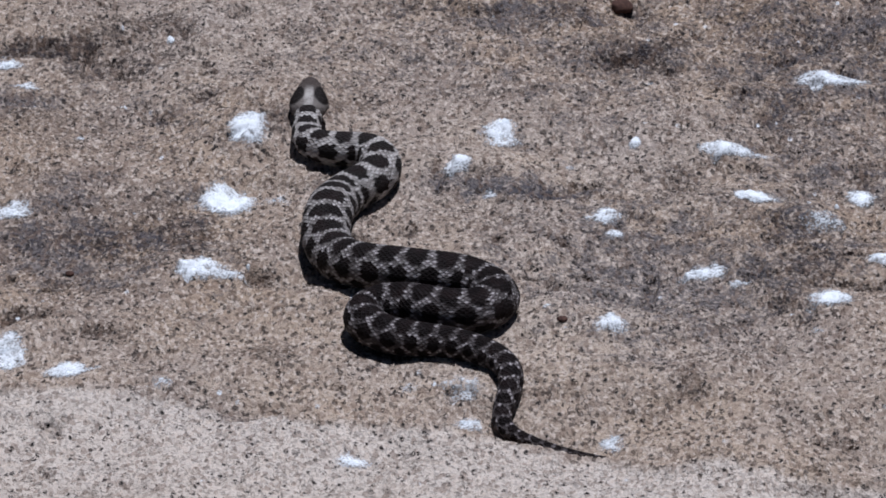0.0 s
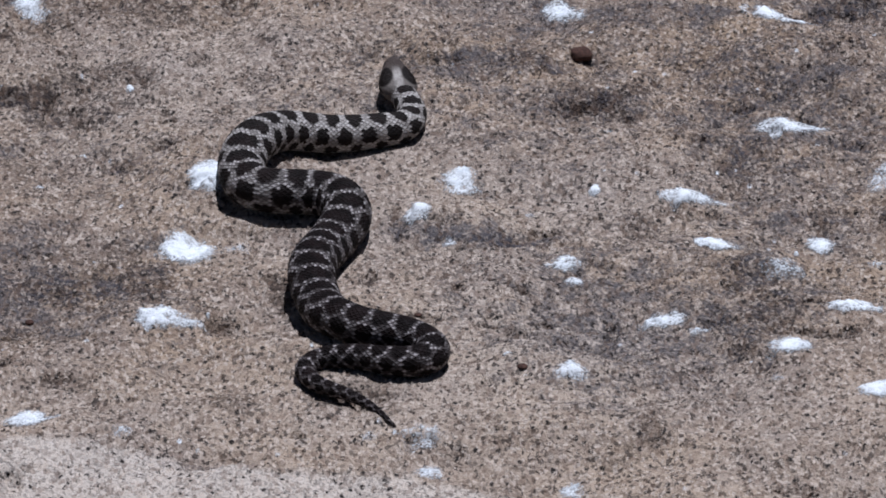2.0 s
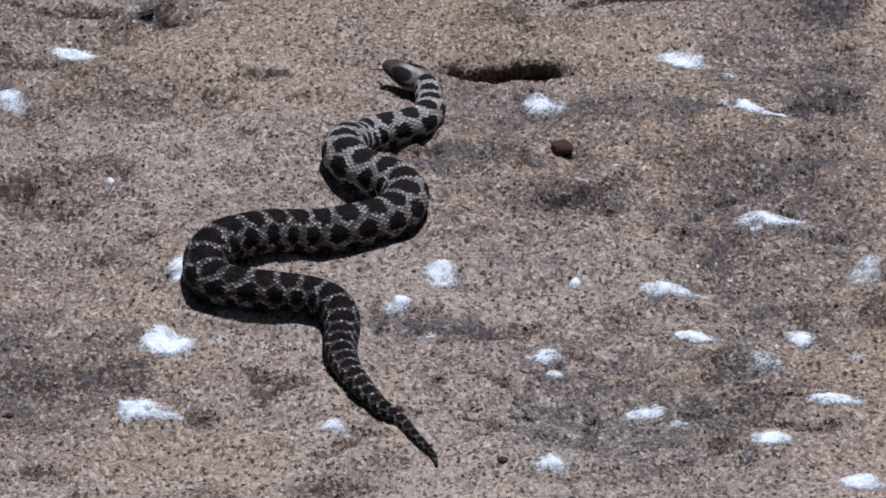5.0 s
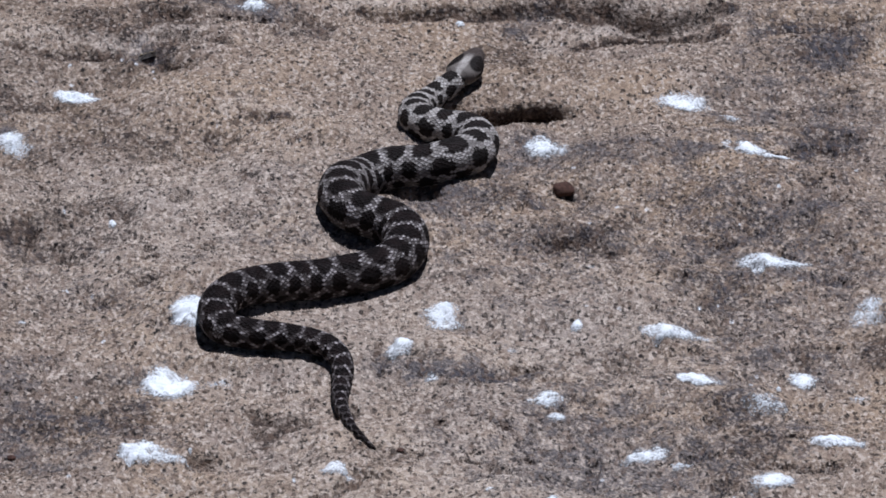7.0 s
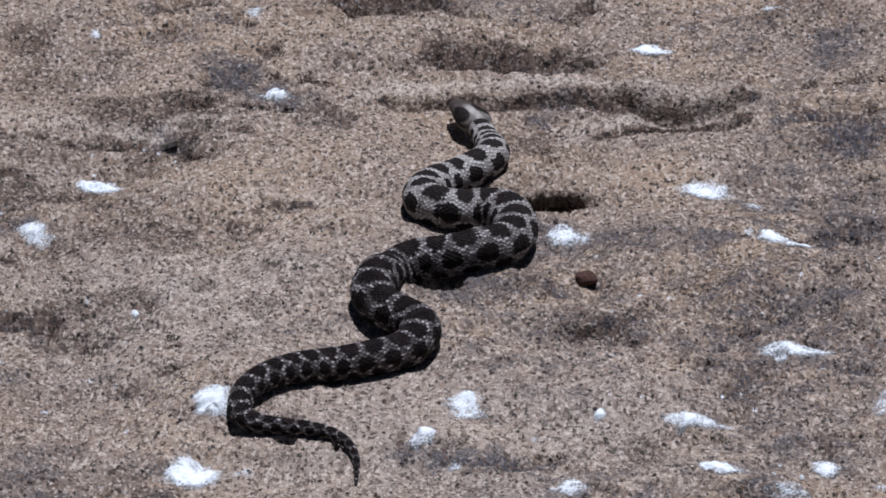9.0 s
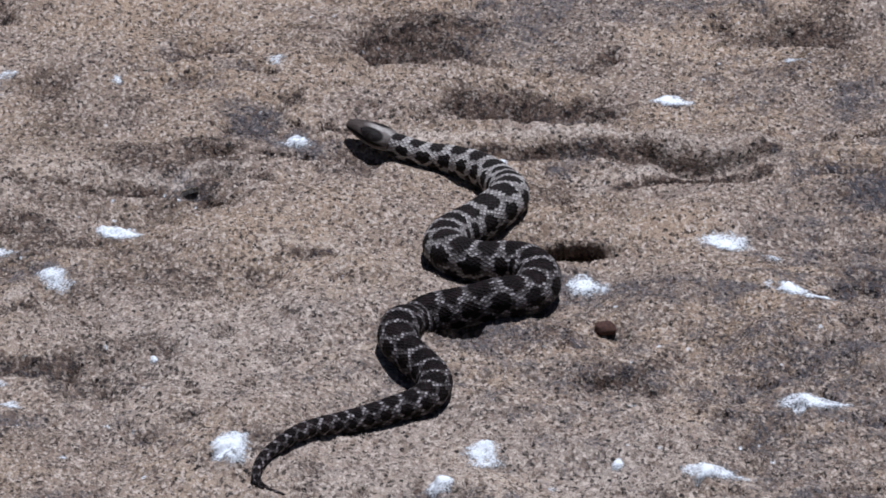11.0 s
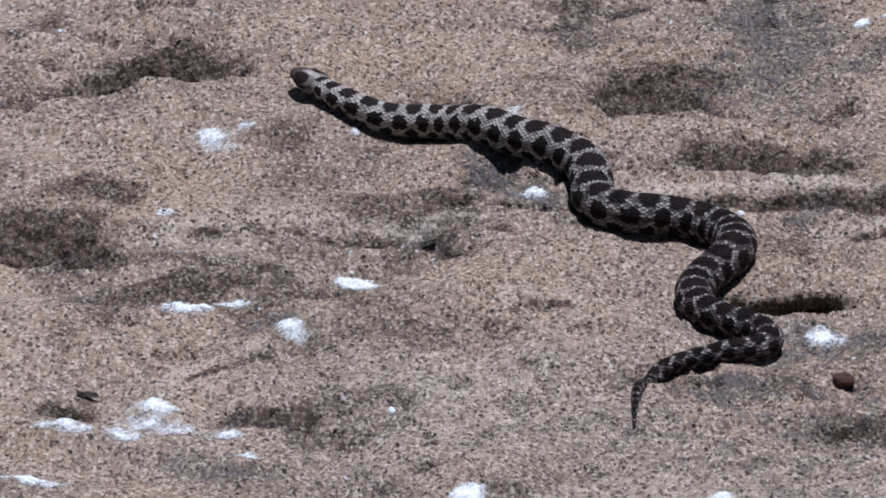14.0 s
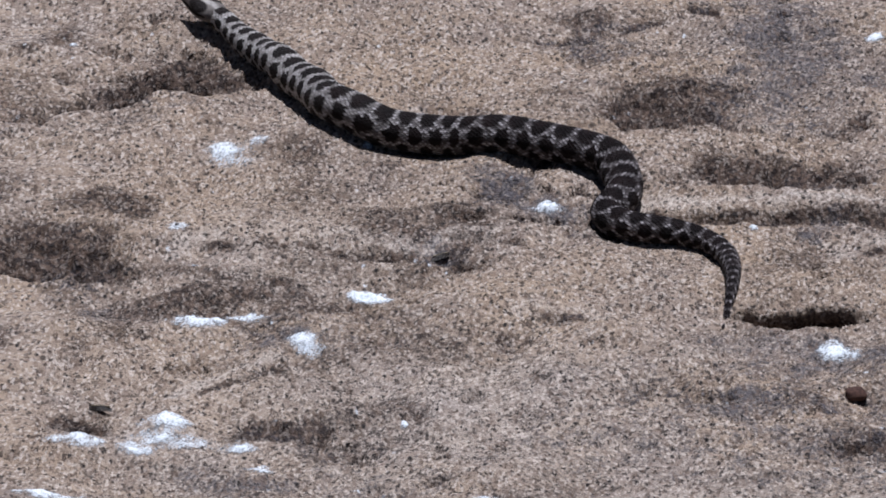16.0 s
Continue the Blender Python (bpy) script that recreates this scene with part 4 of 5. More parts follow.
def build_snake():
    snake = tagged(new("snake"), "stout pale grey snake with dark brown blotches crawling over the rock", "snake")
    head = part("head", build_head(), snake, "flat brown head with two dark patches")
    for s in (-1, 1):
        bm = bmesh.new()
        bmesh.ops.create_uvsphere(bm, u_segments=14, v_segments=10, radius=0.0025)
        me = bpy.data.meshes.new("eye")
        bm.to_mesh(me)
        bm.free()
        me.materials.append(EYE_BLACK)
        me.shade_smooth()
        part("eye", me, head, "glossy black eye").location = (s * 0.0088, 0.0135, 0.0034)
    bm = bmesh.new()
    for points in (((0, 0, 0), (0, 0.013, -0.001)), ((0, 0.0125, -0.001), (0.0035, 0.022, 0.001)), ((0, 0.0125, -0.001), (-0.0035, 0.022, 0.001))):
        p, q = Vector(points[0]), Vector(points[1])
        r = 0.0009 if points[0][1] == 0 else 0.0006
        made = bmesh.ops.create_cone(bm, cap_ends=True, segments=6, radius1=r, radius2=r * 0.6, depth=(q - p).length)
        bmesh.ops.transform(bm, verts=made["verts"], matrix=Matrix.Translation((p + q) / 2) @ (q - p).to_track_quat("Z", "Y").to_matrix().to_4x4())
    me = bpy.data.meshes.new("tongue")
    bm.to_mesh(me)
    bm.free()
    me.materials.append(TONGUE)
    tongue = part("tongue", me, head, "dark forked tongue")
    rings = [part("body_ring", build_ring(k), snake) for k in range(RINGS)]
    return snake, head, tongue, rings


SNAKE, HEAD, TONGUE_TIP, RING_PARTS = build_snake()


# ---- how it crawls ----
LIES = []


def flowing(points, count=700):
    """A smooth line through the points, by equal steps."""
    p = np.array([points[0], *points, points[-1]], dtype=float)
    t = np.linspace(0, 1, 14, endpoint=False)[:, None]
    out = []
    for a, b, c, d in zip(p, p[1:], p[2:], p[3:]):
        out.append(0.5 * (2 * b + (c - a) * t + (2 * a - 5 * b + 4 * c - d) * t * t + (3 * b - a - 3 * c + d) * t ** 3))
    line = np.concatenate(out + [p[-1:]])

    def even(q):
        s = np.concatenate([[0], np.cumsum(np.hypot(*np.diff(q, axis=0).T))])
        return np.stack([np.interp(np.linspace(0, s[-1], count), s, q[:, i]) for i in (0, 1)], 1)

    line = even(line)
    for _ in range(3):
        kernel = np.hanning(27)
        kernel /= kernel.sum()
        padded = np.concatenate([2 * line[:1] - line[13:0:-1], line, 2 * line[-1:] - line[-2:-15:-1]])
        line = np.stack([np.convolve(padded[:, i], kernel, "valid") for i in (0, 1)], 1)
    return even(line)


def lie(t, gone, *points):
    """The middle line of the body at t seconds, snout first, when it has gone that far along its track."""
    LIES.append((t, gone, flowing(points)))


def on(line, w):
    q = np.linspace(0, 1, len(line))
    return np.stack([np.interp(w, q, line[:, i]) for i in (0, 1)], -1)


def body_at(t, w):
    """Where the shares w of the body lie at t: each place of the track is taken over from the lines before and after."""
    times = [l[0] for l in LIES]
    k = min(max(int(np.searchsorted(times, t, "right")) - 1, 0), len(LIES) - 2)
    (t0, g0, a), (t1, g1, b) = LIES[k], LIES[k + 1]
    before = (LIES[k][1] - LIES[k - 1][1]) / (t0 - LIES[k - 1][0]) if k else (g1 - g0) / (t1 - t0)
    after = (LIES[k + 2][1] - g1) / (LIES[k + 2][0] - t1) if k + 2 < len(LIES) else (g1 - g0) / (t1 - t0)
    mean, span = (g1 - g0) / (t1 - t0), t1 - t0
    m0, m1 = (before + mean) / 2 * span, (after + mean) / 2 * span
    s = (t - t0) / span
    gone = g0 * (2 * s ** 3 - 3 * s ** 2 + 1) + m0 * (s ** 3 - 2 * s ** 2 + s) + g1 * (3 * s ** 2 - 2 * s ** 3) + m1 * (s ** 3 - s ** 2)
    wa, wb = w - (gone - g0) / LENGTH, w + (g1 - gone) / LENGTH
    pa = on(a, np.clip(wa, 0, 1)) + (on(b, np.clip(wb, 0, 1)) - on(b, np.clip(wb - np.minimum(wa, 0), 0, 1))) * (wa < 0)[:, None]
    pb = on(b, np.clip(wb, 0, 1)) + (on(a, np.clip(wa, 0, 1)) - on(a, np.clip(wa - np.maximum(wb - 1, 0), 0, 1))) * (wb > 1)[:, None]
    return pa * (1 - s) + pb * s


def eased(p, w):
    """Widens bends that are tighter than the body's own half width."""
    limit = np.array([stout(q) for q in w]) * 1.15
    kernel = np.hanning(15)
    kernel /= kernel.sum()
    for _ in range(40):
        d = np.gradient(p, axis=0)
        dd = np.gradient(d, axis=0)
        speed = np.maximum(np.hypot(d[:, 0], d[:, 1]), 1e-6)
        bend = np.abs(d[:, 0] * dd[:, 1] - d[:, 1] * dd[:, 0]) / speed ** 3
        tight = np.convolve(np.pad(np.clip(bend * limit - 1, 0, 1), 30, "edge"), np.hanning(61) / 12, "valid")[:, None]
        padded = np.concatenate([2 * p[:1] - p[7:0:-1], p, 2 * p[-1:] - p[-2:-9:-1]])
        smooth = np.stack([np.convolve(padded[:, i], kernel, "valid") for i in (0, 1)], 1)
        p = p + np.clip(tight, 0, 1) * (smooth - p)
    return p


def crawl_poses(t):
    """The poses of the head and of every ring at t."""
    w = np.concatenate([[-0.0], np.linspace(0, 1, 500)])[1:]
    p = eased(body_at(t, w), w)
    z = bed(p[:, 0], p[:, 1])
    kernel = np.hanning(19)
    kernel /= kernel.sum()
    z = np.convolve(np.pad(z, 9, "edge"), kernel, "valid") + np.array([raised(q) for q in w])
    p = np.column_stack([p, z])
    poses = []
    for share in [0.025] + [0.045 + 0.955 * (k + 0.5) / RINGS for k in range(RINGS)]:
        reach = 0.02 if share < 0.03 else 0.006
        here, ahead, back = (Vector([float(np.interp(c, w, p[:, i])) for i in range(3)]) for c in (share, max(share - reach, 0), min(share + reach, 1)))
        y = (ahead - back).normalized()
        x = y.cross(Vector((0, 0, 1))).normalized()
        up = x.cross(y)
        m = Matrix((x, y, up)).transposed().to_4x4()
        m.translation = here
        poses.append(m)
    return poses


def motions():
    lie(0, 0, (-0.155, -0.308), (-0.155, -0.336), (-0.156, -0.362), (-0.155, -0.397), (-0.131, -0.416), (-0.102, -0.415), (-0.087, -0.436), (-0.092, -0.464), (-0.118, -0.482), (-0.130, -0.515), (-0.133, -0.544), (-0.136, -0.568), (-0.131, -0.595), (-0.116, -0.625), (-0.094, -0.647), (-0.069, -0.658), (-0.041, -0.667), (-0.011, -0.666), (0.012, -0.681), (0.019, -0.711), (-0.003, -0.725), (-0.033, -0.720), (-0.062, -0.708), (-0.091, -0.700), (-0.106, -0.723), (-0.084, -0.747), (-0.055, -0.760), (-0.027, -0.766), (-0.001, -0.778), (0.022, -0.797), (0.031, -0.826), (0.023, -0.850), (0.020, -0.874), (0.044, -0.897), (0.073, -0.906), (0.103, -0.914))
    lie(0.5, 0.096, (-0.118, -0.234), (-0.109, -0.266), (-0.119, -0.287), (-0.133, -0.308), (-0.149, -0.334), (-0.158, -0.358), (-0.158, -0.390), (-0.135, -0.408), (-0.106, -0.404), (-0.087, -0.421), (-0.083, -0.447), (-0.099, -0.472), (-0.118, -0.496), (-0.126, -0.532), (-0.130, -0.556), (-0.129, -0.582), (-0.119, -0.607), (-0.096, -0.633), (-0.069, -0.634), (-0.041, -0.641), (-0.014, -0.657), (0.006, -0.678), (0.006, -0.705), (-0.017, -0.717), (-0.046, -0.711), (-0.074, -0.699), (-0.101, -0.703), (-0.095, -0.735), (-0.068, -0.746), (-0.040, -0.757), (-0.013, -0.769), (0.011, -0.783), (0.028, -0.808), (0.027, -0.836), (0.018, -0.858), (0.022, -0.885))
    lie(1, 0.178, (-0.067, -0.173), (-0.062, -0.206), (-0.063, -0.242), (-0.085, -0.265), (-0.111, -0.280), (-0.135, -0.294), (-0.157, -0.319), (-0.170, -0.345), (-0.175, -0.375), (-0.162, -0.411), (-0.131, -0.409), (-0.099, -0.404), (-0.080, -0.426), (-0.083, -0.454), (-0.109, -0.477), (-0.125, -0.510), (-0.130, -0.543), (-0.130, -0.571), (-0.123, -0.597), (-0.102, -0.627), (-0.073, -0.638), (-0.043, -0.650), (-0.013, -0.662), (0.008, -0.685), (-0.001, -0.712), (-0.032, -0.715), (-0.063, -0.705), (-0.094, -0.704), (-0.093, -0.738), (-0.064, -0.755), (-0.033, -0.764), (-0.004, -0.775), (0.019, -0.797), (0.039, -0.825), (0.057, -0.848), (0.073, -0.877))
    lie(1.5, 0.245, (-0.041, -0.162), (-0.038, -0.190), (-0.034, -0.220), (-0.043, -0.249), (-0.067, -0.270), (-0.095, -0.278), (-0.122, -0.284), (-0.144, -0.302), (-0.159, -0.329), (-0.167, -0.354), (-0.167, -0.386), (-0.147, -0.412), (-0.117, -0.407), (-0.090, -0.414), (-0.080, -0.439), (-0.089, -0.465), (-0.110, -0.492), (-0.119, -0.528), (-0.123, -0.552), (-0.123, -0.579), (-0.116, -0.606), (-0.101, -0.640), (-0.081, -0.658), (-0.057, -0.672), (-0.030, -0.684), (-0.014, -0.709), (-0.036, -0.726), (-0.065, -0.714), (-0.093, -0.700), (-0.122, -0.695), (-0.126, -0.721), (-0.101, -0.743), (-0.072, -0.754), (-0.044, -0.768), (-0.026, -0.787), (-0.013, -0.810))
    lie(2, 0.302, (-0.037, -0.151), (-0.040, -0.179), (-0.026, -0.205), (-0.024, -0.234), (-0.044, -0.257), (-0.073, -0.267), (-0.102, -0.273), (-0.130, -0.279), (-0.152, -0.294), (-0.168, -0.322), (-0.178, -0.347), (-0.179, -0.376), (-0.162, -0.408), (-0.133, -0.412), (-0.103, -0.411), (-0.084, -0.430), (-0.081, -0.457), (-0.095, -0.487), (-0.106, -0.521), (-0.112, -0.548), (-0.112, -0.575), (-0.106, -0.602), (-0.096, -0.640), (-0.080, -0.659), (-0.057, -0.673), (-0.028, -0.679), (-0.001, -0.694), (-0.008, -0.720), (-0.037, -0.719), (-0.066, -0.707), (-0.095, -0.696), (-0.118, -0.707), (-0.106, -0.738), (-0.078, -0.753), (-0.055, -0.775), (-0.040, -0.802))
    lie(2.5, 0.37, (-0.047, -0.067), (-0.052, -0.141), (-0.049, -0.167), (-0.033, -0.189), (-0.020, -0.216), (-0.023, -0.243), (-0.044, -0.268), (-0.072, -0.276), (-0.100, -0.285), (-0.127, -0.289), (-0.154, -0.302), (-0.176, -0.323), (-0.188, -0.347), (-0.189, -0.377), (-0.176, -0.409), (-0.148, -0.416), (-0.119, -0.410), (-0.092, -0.415), (-0.076, -0.436), (-0.076, -0.462), (-0.090, -0.493), (-0.099, -0.532), (-0.101, -0.556), (-0.101, -0.582), (-0.094, -0.612), (-0.082, -0.642), (-0.066, -0.664), (-0.042, -0.676), (-0.014, -0.685), (-0.000, -0.710), (-0.025, -0.720), (-0.055, -0.713), (-0.083, -0.702), (-0.109, -0.706), (-0.098, -0.737), (-0.070, -0.747))
    lie(3, 0.435, (-0.062, -0.042), (-0.066, -0.073), (-0.068, -0.126), (-0.066, -0.155), (-0.047, -0.176), (-0.021, -0.192), (-0.014, -0.222), (-0.024, -0.248), (-0.049, -0.271), (-0.078, -0.277), (-0.108, -0.281), (-0.134, -0.288), (-0.158, -0.309), (-0.181, -0.328), (-0.192, -0.354), (-0.189, -0.386), (-0.165, -0.409), (-0.135, -0.409), (-0.106, -0.403), (-0.080, -0.415), (-0.070, -0.441), (-0.078, -0.467), (-0.094, -0.499), (-0.103, -0.536), (-0.104, -0.561), (-0.097, -0.588), (-0.084, -0.617), (-0.066, -0.641), (-0.045, -0.664), (-0.022, -0.679), (-0.002, -0.704), (-0.021, -0.722), (-0.051, -0.719), (-0.081, -0.709), (-0.111, -0.701), (-0.127, -0.730))
    lie(3.5, 0.492, (-0.058, -0.010), (-0.054, -0.035), (-0.056, -0.059), (-0.062, -0.121), (-0.061, -0.152), (-0.042, -0.173), (-0.017, -0.189), (-0.009, -0.220), (-0.018, -0.247), (-0.041, -0.272), (-0.070, -0.280), (-0.100, -0.285), (-0.128, -0.289), (-0.153, -0.309), (-0.179, -0.326), (-0.194, -0.350), (-0.192, -0.381), (-0.171, -0.408), (-0.142, -0.412), (-0.111, -0.405), (-0.083, -0.413), (-0.070, -0.437), (-0.077, -0.463), (-0.093, -0.495), (-0.099, -0.535), (-0.099, -0.560), (-0.094, -0.586), (-0.081, -0.615), (-0.063, -0.640), (-0.042, -0.663), (-0.018, -0.679), (-0.002, -0.705), (-0.027, -0.719), (-0.057, -0.714), (-0.087, -0.703), (-0.117, -0.694))
    lie(4, 0.546, (-0.032, -0.008), (-0.029, -0.030), (-0.022, -0.054), (-0.018, -0.072), (-0.022, -0.062), (-0.055, -0.059), (-0.069, -0.116), (-0.069, -0.147), (-0.054, -0.170), (-0.027, -0.181), (-0.010, -0.207), (-0.013, -0.235), (-0.034, -0.259), (-0.061, -0.274), (-0.089, -0.283), (-0.117, -0.288), (-0.143, -0.303), (-0.168, -0.321), (-0.190, -0.339), (-0.200, -0.366), (-0.189, -0.395), (-0.161, -0.413), (-0.131, -0.416), (-0.101, -0.418), (-0.074, -0.432), (-0.065, -0.456), (-0.070, -0.488), (-0.072, -0.531), (-0.070, -0.555), (-0.062, -0.582), (-0.046, -0.610), (-0.030, -0.632), (-0.014, -0.661), (0.001, -0.685), (0.003, -0.716), (-0.023, -0.726), (-0.053, -0.719))
    lie(4.2, 0.566, (-0.015, 0.018), (-0.007, -0.011), (-0.009, -0.033), (-0.028, -0.048), (-0.055, -0.059), (-0.069, -0.116), (-0.069, -0.147), (-0.054, -0.170), (-0.027, -0.181), (-0.010, -0.207), (-0.013, -0.235), (-0.034, -0.259), (-0.061, -0.274), (-0.089, -0.283), (-0.117, -0.288), (-0.143, -0.303), (-0.168, -0.321), (-0.190, -0.339), (-0.200, -0.366), (-0.189, -0.395), (-0.161, -0.413), (-0.131, -0.416), (-0.101, -0.418), (-0.074, -0.432), (-0.065, -0.456), (-0.070, -0.488), (-0.072, -0.531), (-0.070, -0.555), (-0.062, -0.582), (-0.046, -0.610), (-0.030, -0.632), (-0.014, -0.661), (0.001, -0.685), (0.003, -0.716), (-0.023, -0.726), (-0.053, -0.719))
    lie(6.3, 0.762, (0.039, 0.153), (0.016, 0.140), (0.001, 0.104), (-0.000, 0.073), (0.020, 0.045), (0.045, 0.033), (0.051, 0.009), (0.047, -0.018), (0.031, -0.042), (0.003, -0.047), (-0.029, -0.044), (-0.059, -0.058), (-0.072, -0.115), (-0.071, -0.148), (-0.053, -0.171), (-0.022, -0.179), (-0.010, -0.209), (-0.018, -0.238), (-0.039, -0.265), (-0.069, -0.278), (-0.100, -0.285), (-0.125, -0.295), (-0.149, -0.321), (-0.174, -0.341), (-0.189, -0.368), (-0.182, -0.403), (-0.152, -0.419), (-0.120, -0.421), (-0.088, -0.428), (-0.069, -0.450), (-0.072, -0.483), (-0.068, -0.530), (-0.057, -0.556), (-0.042, -0.584), (-0.026, -0.612), (-0.014, -0.640))
    lie(7.5, 0.848, (0.042, 0.238), (0.044, 0.198), (0.036, 0.163), (0.011, 0.145), (-0.004, 0.114), (-0.009, 0.086), (-0.003, 0.051), (0.027, 0.036), (0.054, 0.020), (0.061, -0.011), (0.050, -0.037), (0.024, -0.053), (-0.009, -0.046), (-0.043, -0.047), (-0.069, -0.082), (-0.077, -0.130), (-0.074, -0.161), (-0.046, -0.176), (-0.019, -0.190), (-0.012, -0.223), (-0.019, -0.256), (-0.042, -0.284), (-0.073, -0.290), (-0.103, -0.303), (-0.131, -0.317), (-0.161, -0.336), (-0.184, -0.358), (-0.183, -0.394), (-0.154, -0.414), (-0.120, -0.413), (-0.089, -0.421), (-0.070, -0.446), (-0.069, -0.478), (-0.073, -0.527), (-0.069, -0.555), (-0.065, -0.584))
    lie(9, 0.937, (0.009, 0.318), (0.031, 0.295), (0.041, 0.265), (0.048, 0.217), (0.048, 0.177), (0.025, 0.155), (-0.004, 0.136), (-0.017, 0.107), (-0.020, 0.081), (-0.006, 0.047), (0.020, 0.056), (0.049, 0.058), (0.065, 0.036), (0.071, 0.009), (0.064, -0.025), (0.043, -0.046), (0.015, -0.053), (-0.019, -0.050), (-0.047, -0.061), (-0.064, -0.129), (-0.067, -0.162), (-0.044, -0.184), (-0.019, -0.204), (-0.025, -0.236), (-0.050, -0.262), (-0.083, -0.273), (-0.113, -0.284), (-0.139, -0.303), (-0.163, -0.329), (-0.183, -0.354), (-0.184, -0.390), (-0.154, -0.412), (-0.119, -0.411), (-0.091, -0.425), (-0.078, -0.454), (-0.078, -0.490))
    lie(9.7, 0.986, (-0.025, 0.330), (0.003, 0.316), (0.025, 0.294), (0.042, 0.266), (0.052, 0.217), (0.052, 0.177), (0.031, 0.155), (0.000, 0.138), (-0.015, 0.109), (-0.020, 0.083), (-0.017, 0.049), (0.007, 0.037), (0.029, 0.054), (0.058, 0.044), (0.070, 0.024), (0.070, -0.010), (0.055, -0.037), (0.026, -0.052), (-0.006, -0.048), (-0.038, -0.053), (-0.061, -0.108), (-0.068, -0.147), (-0.052, -0.175), (-0.022, -0.192), (-0.017, -0.226), (-0.036, -0.255), (-0.067, -0.275), (-0.096, -0.290), (-0.122, -0.304), (-0.149, -0.330), (-0.169, -0.356), (-0.172, -0.395), (-0.142, -0.414), (-0.109, -0.420), (-0.083, -0.443), (-0.068, -0.471))
    lie(11.8, 1.18, (-0.177, 0.410), (-0.148, 0.387), (-0.119, 0.364), (-0.087, 0.353), (-0.060, 0.338), (-0.031, 0.322), (-0.001, 0.312), (0.022, 0.294), (0.037, 0.267), (0.044, 0.221), (0.037, 0.181), (0.013, 0.158), (-0.009, 0.135), (-0.020, 0.104), (-0.020, 0.080), (-0.008, 0.045), (0.021, 0.040), (0.053, 0.040), (0.074, 0.026), (0.079, -0.007), (0.072, -0.032), (0.046, -0.053), (0.015, -0.053), (-0.016, -0.054), (-0.047, -0.065), (-0.060, -0.134), (-0.056, -0.166), (-0.031, -0.187), (-0.019, -0.218), (-0.033, -0.247), (-0.062, -0.269), (-0.092, -0.280), (-0.118, -0.293), (-0.140, -0.318), (-0.162, -0.344), (-0.177, -0.370))
    lie(13, 1.36, (-0.309, 0.532), (-0.279, 0.521), (-0.260, 0.498), (-0.245, 0.464), (-0.228, 0.454), (-0.207, 0.442), (-0.182, 0.414), (-0.153, 0.390), (-0.121, 0.376), (-0.091, 0.364), (-0.065, 0.349), (-0.039, 0.336), (-0.014, 0.316), (0.008, 0.298), (0.025, 0.281), (0.035, 0.237), (0.037, 0.197), (0.027, 0.164), (0.003, 0.146), (-0.013, 0.122), (-0.018, 0.094), (-0.015, 0.066), (0.006, 0.036), (0.038, 0.033), (0.067, 0.022), (0.079, -0.008), (0.064, -0.030), (0.035, -0.039), (0.005, -0.042), (-0.025, -0.045), (-0.048, -0.061), (-0.057, -0.132), (-0.054, -0.163), (-0.036, -0.187), (-0.031, -0.218), (-0.043, -0.249))
    lie(13.5, 1.435, (-0.363, 0.546), (-0.333, 0.536), (-0.307, 0.522), (-0.278, 0.509), (-0.252, 0.486), (-0.232, 0.468), (-0.212, 0.460), (-0.187, 0.443), (-0.160, 0.413), (-0.135, 0.389), (-0.116, 0.360), (-0.100, 0.343), (-0.075, 0.324), (-0.045, 0.310), (-0.015, 0.303), (0.010, 0.288), (0.027, 0.264), (0.036, 0.223), (0.037, 0.186), (0.024, 0.157), (0.001, 0.137), (-0.010, 0.110), (-0.014, 0.085), (-0.007, 0.050), (0.022, 0.039), (0.051, 0.027), (0.072, 0.006), (0.071, -0.023), (0.046, -0.036), (0.016, -0.039), (-0.013, -0.043), (-0.038, -0.054), (-0.054, -0.115), (-0.059, -0.151), (-0.046, -0.178), (-0.031, -0.205))
    lie(14, 1.51, (-0.423, 0.621), (-0.397, 0.588), (-0.381, 0.559), (-0.362, 0.540), (-0.334, 0.525), (-0.302, 0.519), (-0.268, 0.515), (-0.242, 0.494), (-0.223, 0.475), (-0.203, 0.460), (-0.177, 0.437), (-0.145, 0.416), (-0.119, 0.396), (-0.109, 0.356), (-0.111, 0.337), (-0.092, 0.307), (-0.059, 0.292), (-0.026, 0.293), (0.005, 0.285), (0.027, 0.265), (0.035, 0.221), (0.029, 0.180), (0.009, 0.154), (-0.005, 0.126), (-0.007, 0.096), (0.001, 0.063), (0.024, 0.034), (0.054, 0.018), (0.070, -0.010), (0.050, -0.031), (0.019, -0.035), (-0.012, -0.039), (-0.040, -0.050), (-0.057, -0.104), (-0.061, -0.147), (-0.061, -0.177))
    lie(14.5, 1.583, (-0.464, 0.673), (-0.433, 0.656), (-0.410, 0.623), (-0.393, 0.584), (-0.380, 0.558), (-0.365, 0.534), (-0.339, 0.516), (-0.306, 0.521), (-0.273, 0.521), (-0.245, 0.506), (-0.219, 0.486), (-0.193, 0.475), (-0.164, 0.455), (-0.134, 0.439), (-0.106, 0.435), (-0.091, 0.373), (-0.099, 0.350), (-0.111, 0.331), (-0.086, 0.311), (-0.051, 0.302), (-0.018, 0.301), (0.009, 0.285), (0.021, 0.249), (0.022, 0.203), (0.011, 0.168), (-0.001, 0.139), (-0.007, 0.110), (-0.003, 0.079), (0.021, 0.046), (0.048, 0.026), (0.062, -0.001), (0.051, -0.029), (0.026, -0.046), (-0.006, -0.046), (-0.038, -0.052), (-0.068, -0.092))
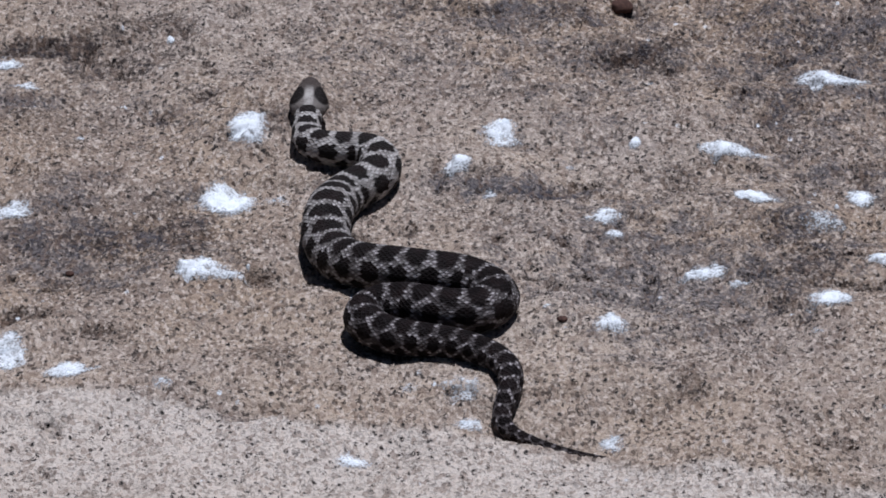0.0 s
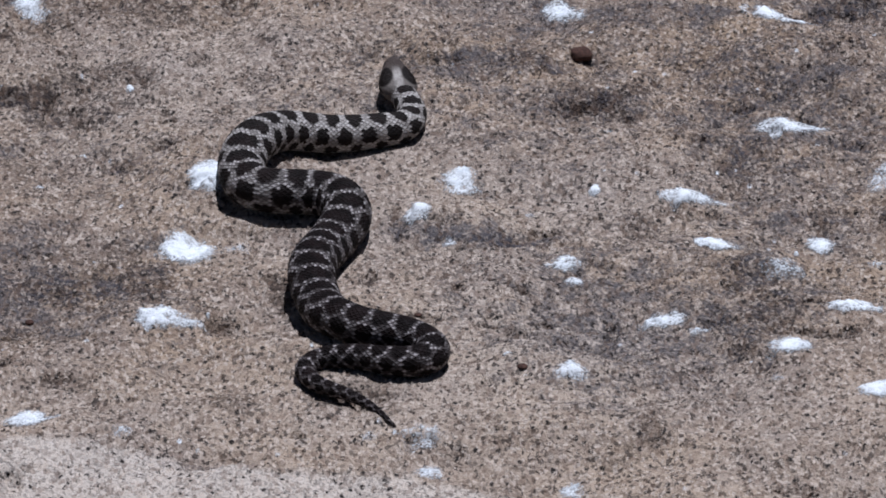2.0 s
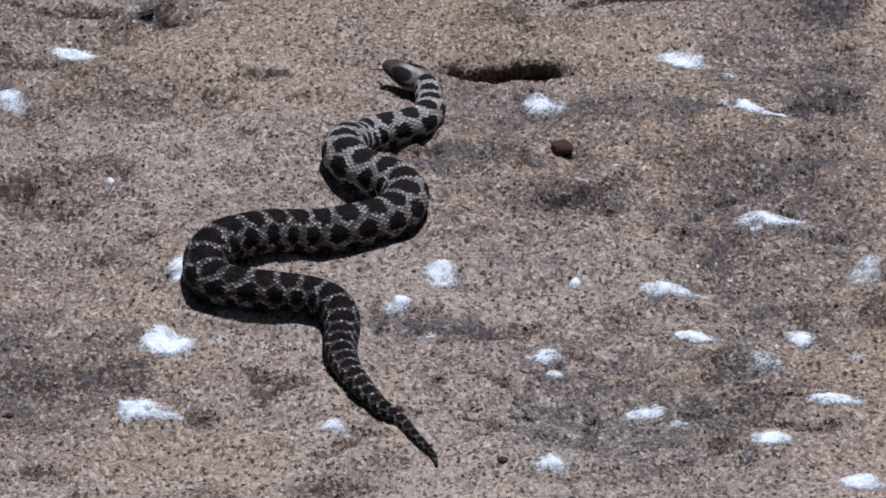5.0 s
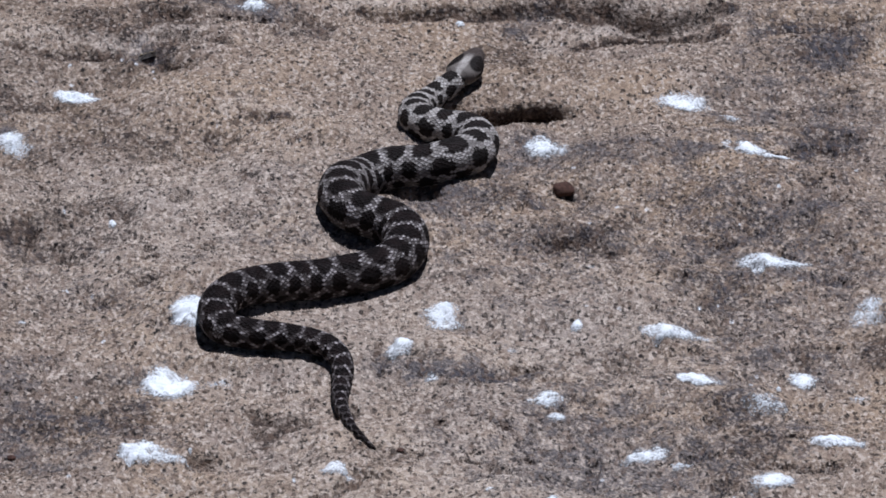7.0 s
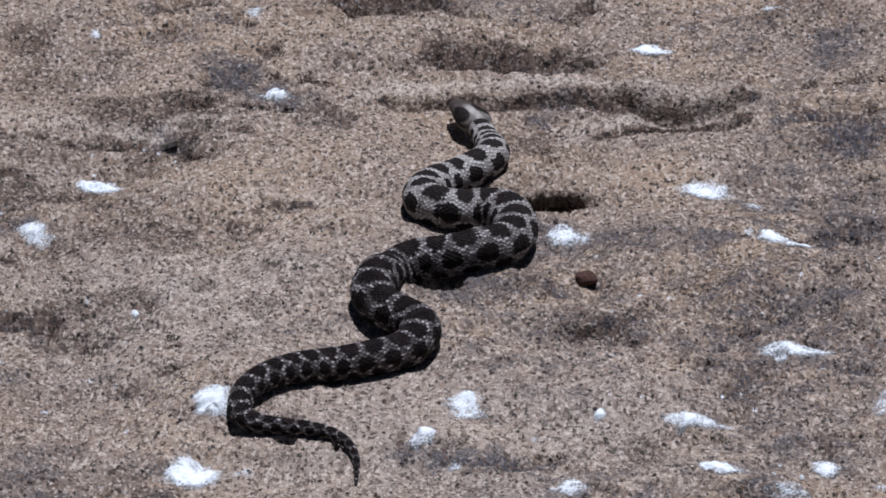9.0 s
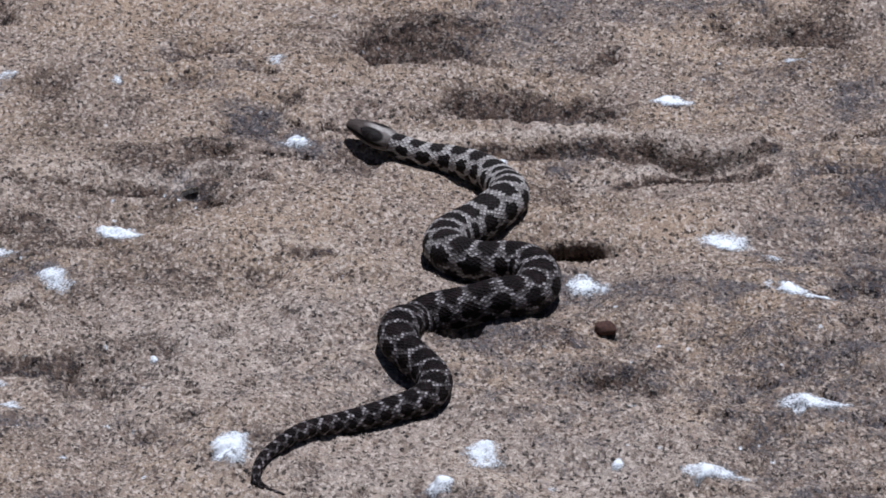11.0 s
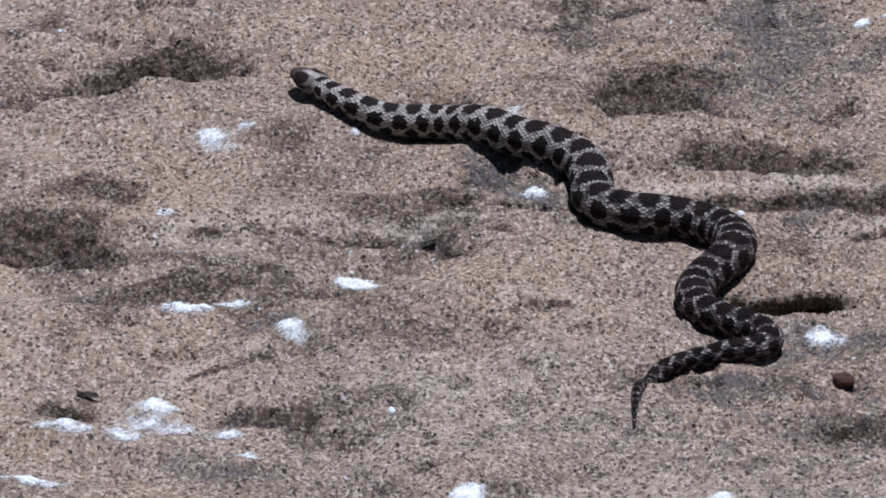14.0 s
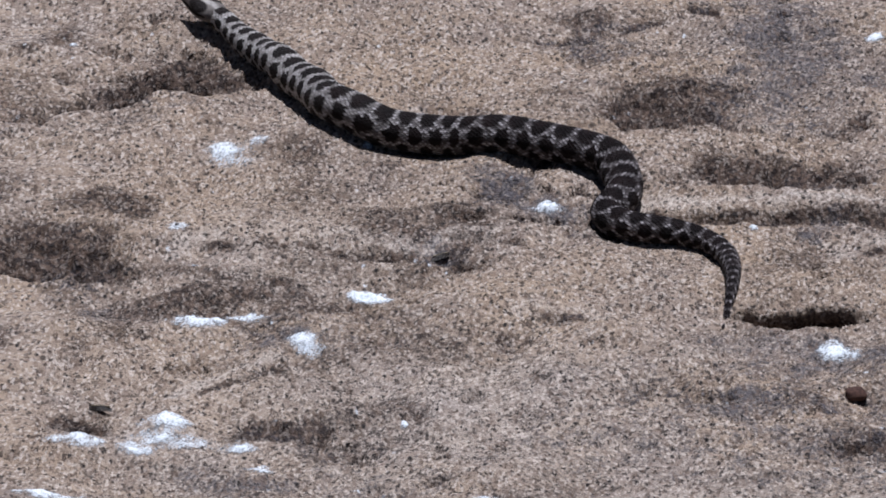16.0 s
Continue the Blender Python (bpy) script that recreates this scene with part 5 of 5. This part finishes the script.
    lie(15, 1.655, (-0.463, 0.681), (-0.436, 0.664), (-0.414, 0.631), (-0.399, 0.599), (-0.388, 0.559), (-0.378, 0.541), (-0.357, 0.519), (-0.326, 0.519), (-0.293, 0.520), (-0.261, 0.520), (-0.234, 0.507), (-0.209, 0.489), (-0.181, 0.478), (-0.153, 0.463), (-0.127, 0.446), (-0.102, 0.438), (-0.086, 0.381), (-0.095, 0.354), (-0.120, 0.343), (-0.120, 0.319), (-0.091, 0.301), (-0.059, 0.287), (-0.028, 0.287), (-0.002, 0.267), (0.013, 0.231), (0.016, 0.192), (0.011, 0.164), (0.002, 0.136), (-0.003, 0.106), (0.000, 0.076), (0.021, 0.043), (0.045, 0.022), (0.057, -0.005), (0.049, -0.032), (0.025, -0.050), (-0.005, -0.049))
    lie(15.5, 1.745, (-0.489, 0.766), (-0.471, 0.747), (-0.455, 0.713), (-0.437, 0.677), (-0.413, 0.664), (-0.392, 0.625), (-0.379, 0.592), (-0.368, 0.570), (-0.358, 0.546), (-0.342, 0.521), (-0.315, 0.514), (-0.284, 0.516), (-0.255, 0.506), (-0.232, 0.484), (-0.209, 0.479), (-0.182, 0.464), (-0.153, 0.450), (-0.124, 0.441), (-0.103, 0.433), (-0.086, 0.374), (-0.094, 0.353), (-0.110, 0.340), (-0.103, 0.312), (-0.074, 0.287), (-0.045, 0.280), (-0.017, 0.273), (0.007, 0.245), (0.020, 0.214), (0.023, 0.179), (0.020, 0.154), (0.013, 0.136), (0.010, 0.095), (0.016, 0.056), (0.030, 0.032), (0.044, 0.006), (0.052, -0.023))
    lie(16, 1.865, (-0.564, 0.852), (-0.541, 0.832), (-0.524, 0.819), (-0.511, 0.801), (-0.497, 0.770), (-0.482, 0.746), (-0.467, 0.720), (-0.448, 0.676), (-0.431, 0.652), (-0.416, 0.622), (-0.402, 0.581), (-0.388, 0.555), (-0.371, 0.539), (-0.346, 0.522), (-0.317, 0.519), (-0.286, 0.513), (-0.256, 0.503), (-0.230, 0.486), (-0.207, 0.481), (-0.179, 0.468), (-0.150, 0.457), (-0.123, 0.445), (-0.102, 0.435), (-0.089, 0.375), (-0.100, 0.353), (-0.112, 0.338), (-0.094, 0.313), (-0.063, 0.300), (-0.033, 0.298), (-0.005, 0.289), (0.012, 0.263), (0.018, 0.223), (0.019, 0.186), (0.017, 0.159), (0.014, 0.140), (0.010, 0.103))
    times = [k * 0.25 for k in range(65)]
    poses = [crawl_poses(t) for t in times]
    middles = [Matrix.Translation((m[RINGS // 2].translation.x, m[RINGS // 2].translation.y, 0)) for m in poses]
    walk(SNAKE, list(zip(times, middles)))
    for k, ob in enumerate([HEAD, *RING_PARTS]):
        walk(ob, [(t, c.inverted() @ m[k]) for t, c, m in zip(times, middles, poses)])
    flicks = ((2.2, 0.3), (5.0, 0.3), (8.6, 0.3), (10.4, 0.3), (12.5, 0.4), (14.0, 0.35), (15.2, 0.3))
    rows = [(0.0, 0.004)]
    for at, half in flicks:
        rows += [(at - half, 0.004), (at - half / 3, 0.027), (at + half / 3, 0.027), (at + half, 0.004)]
    walk(TONGUE_TIP, [(t, pose(0, y, -0.0035, -28 if y > 0.01 else 0)) for t, y in rows + [(16.0, 0.004)]])


motions()
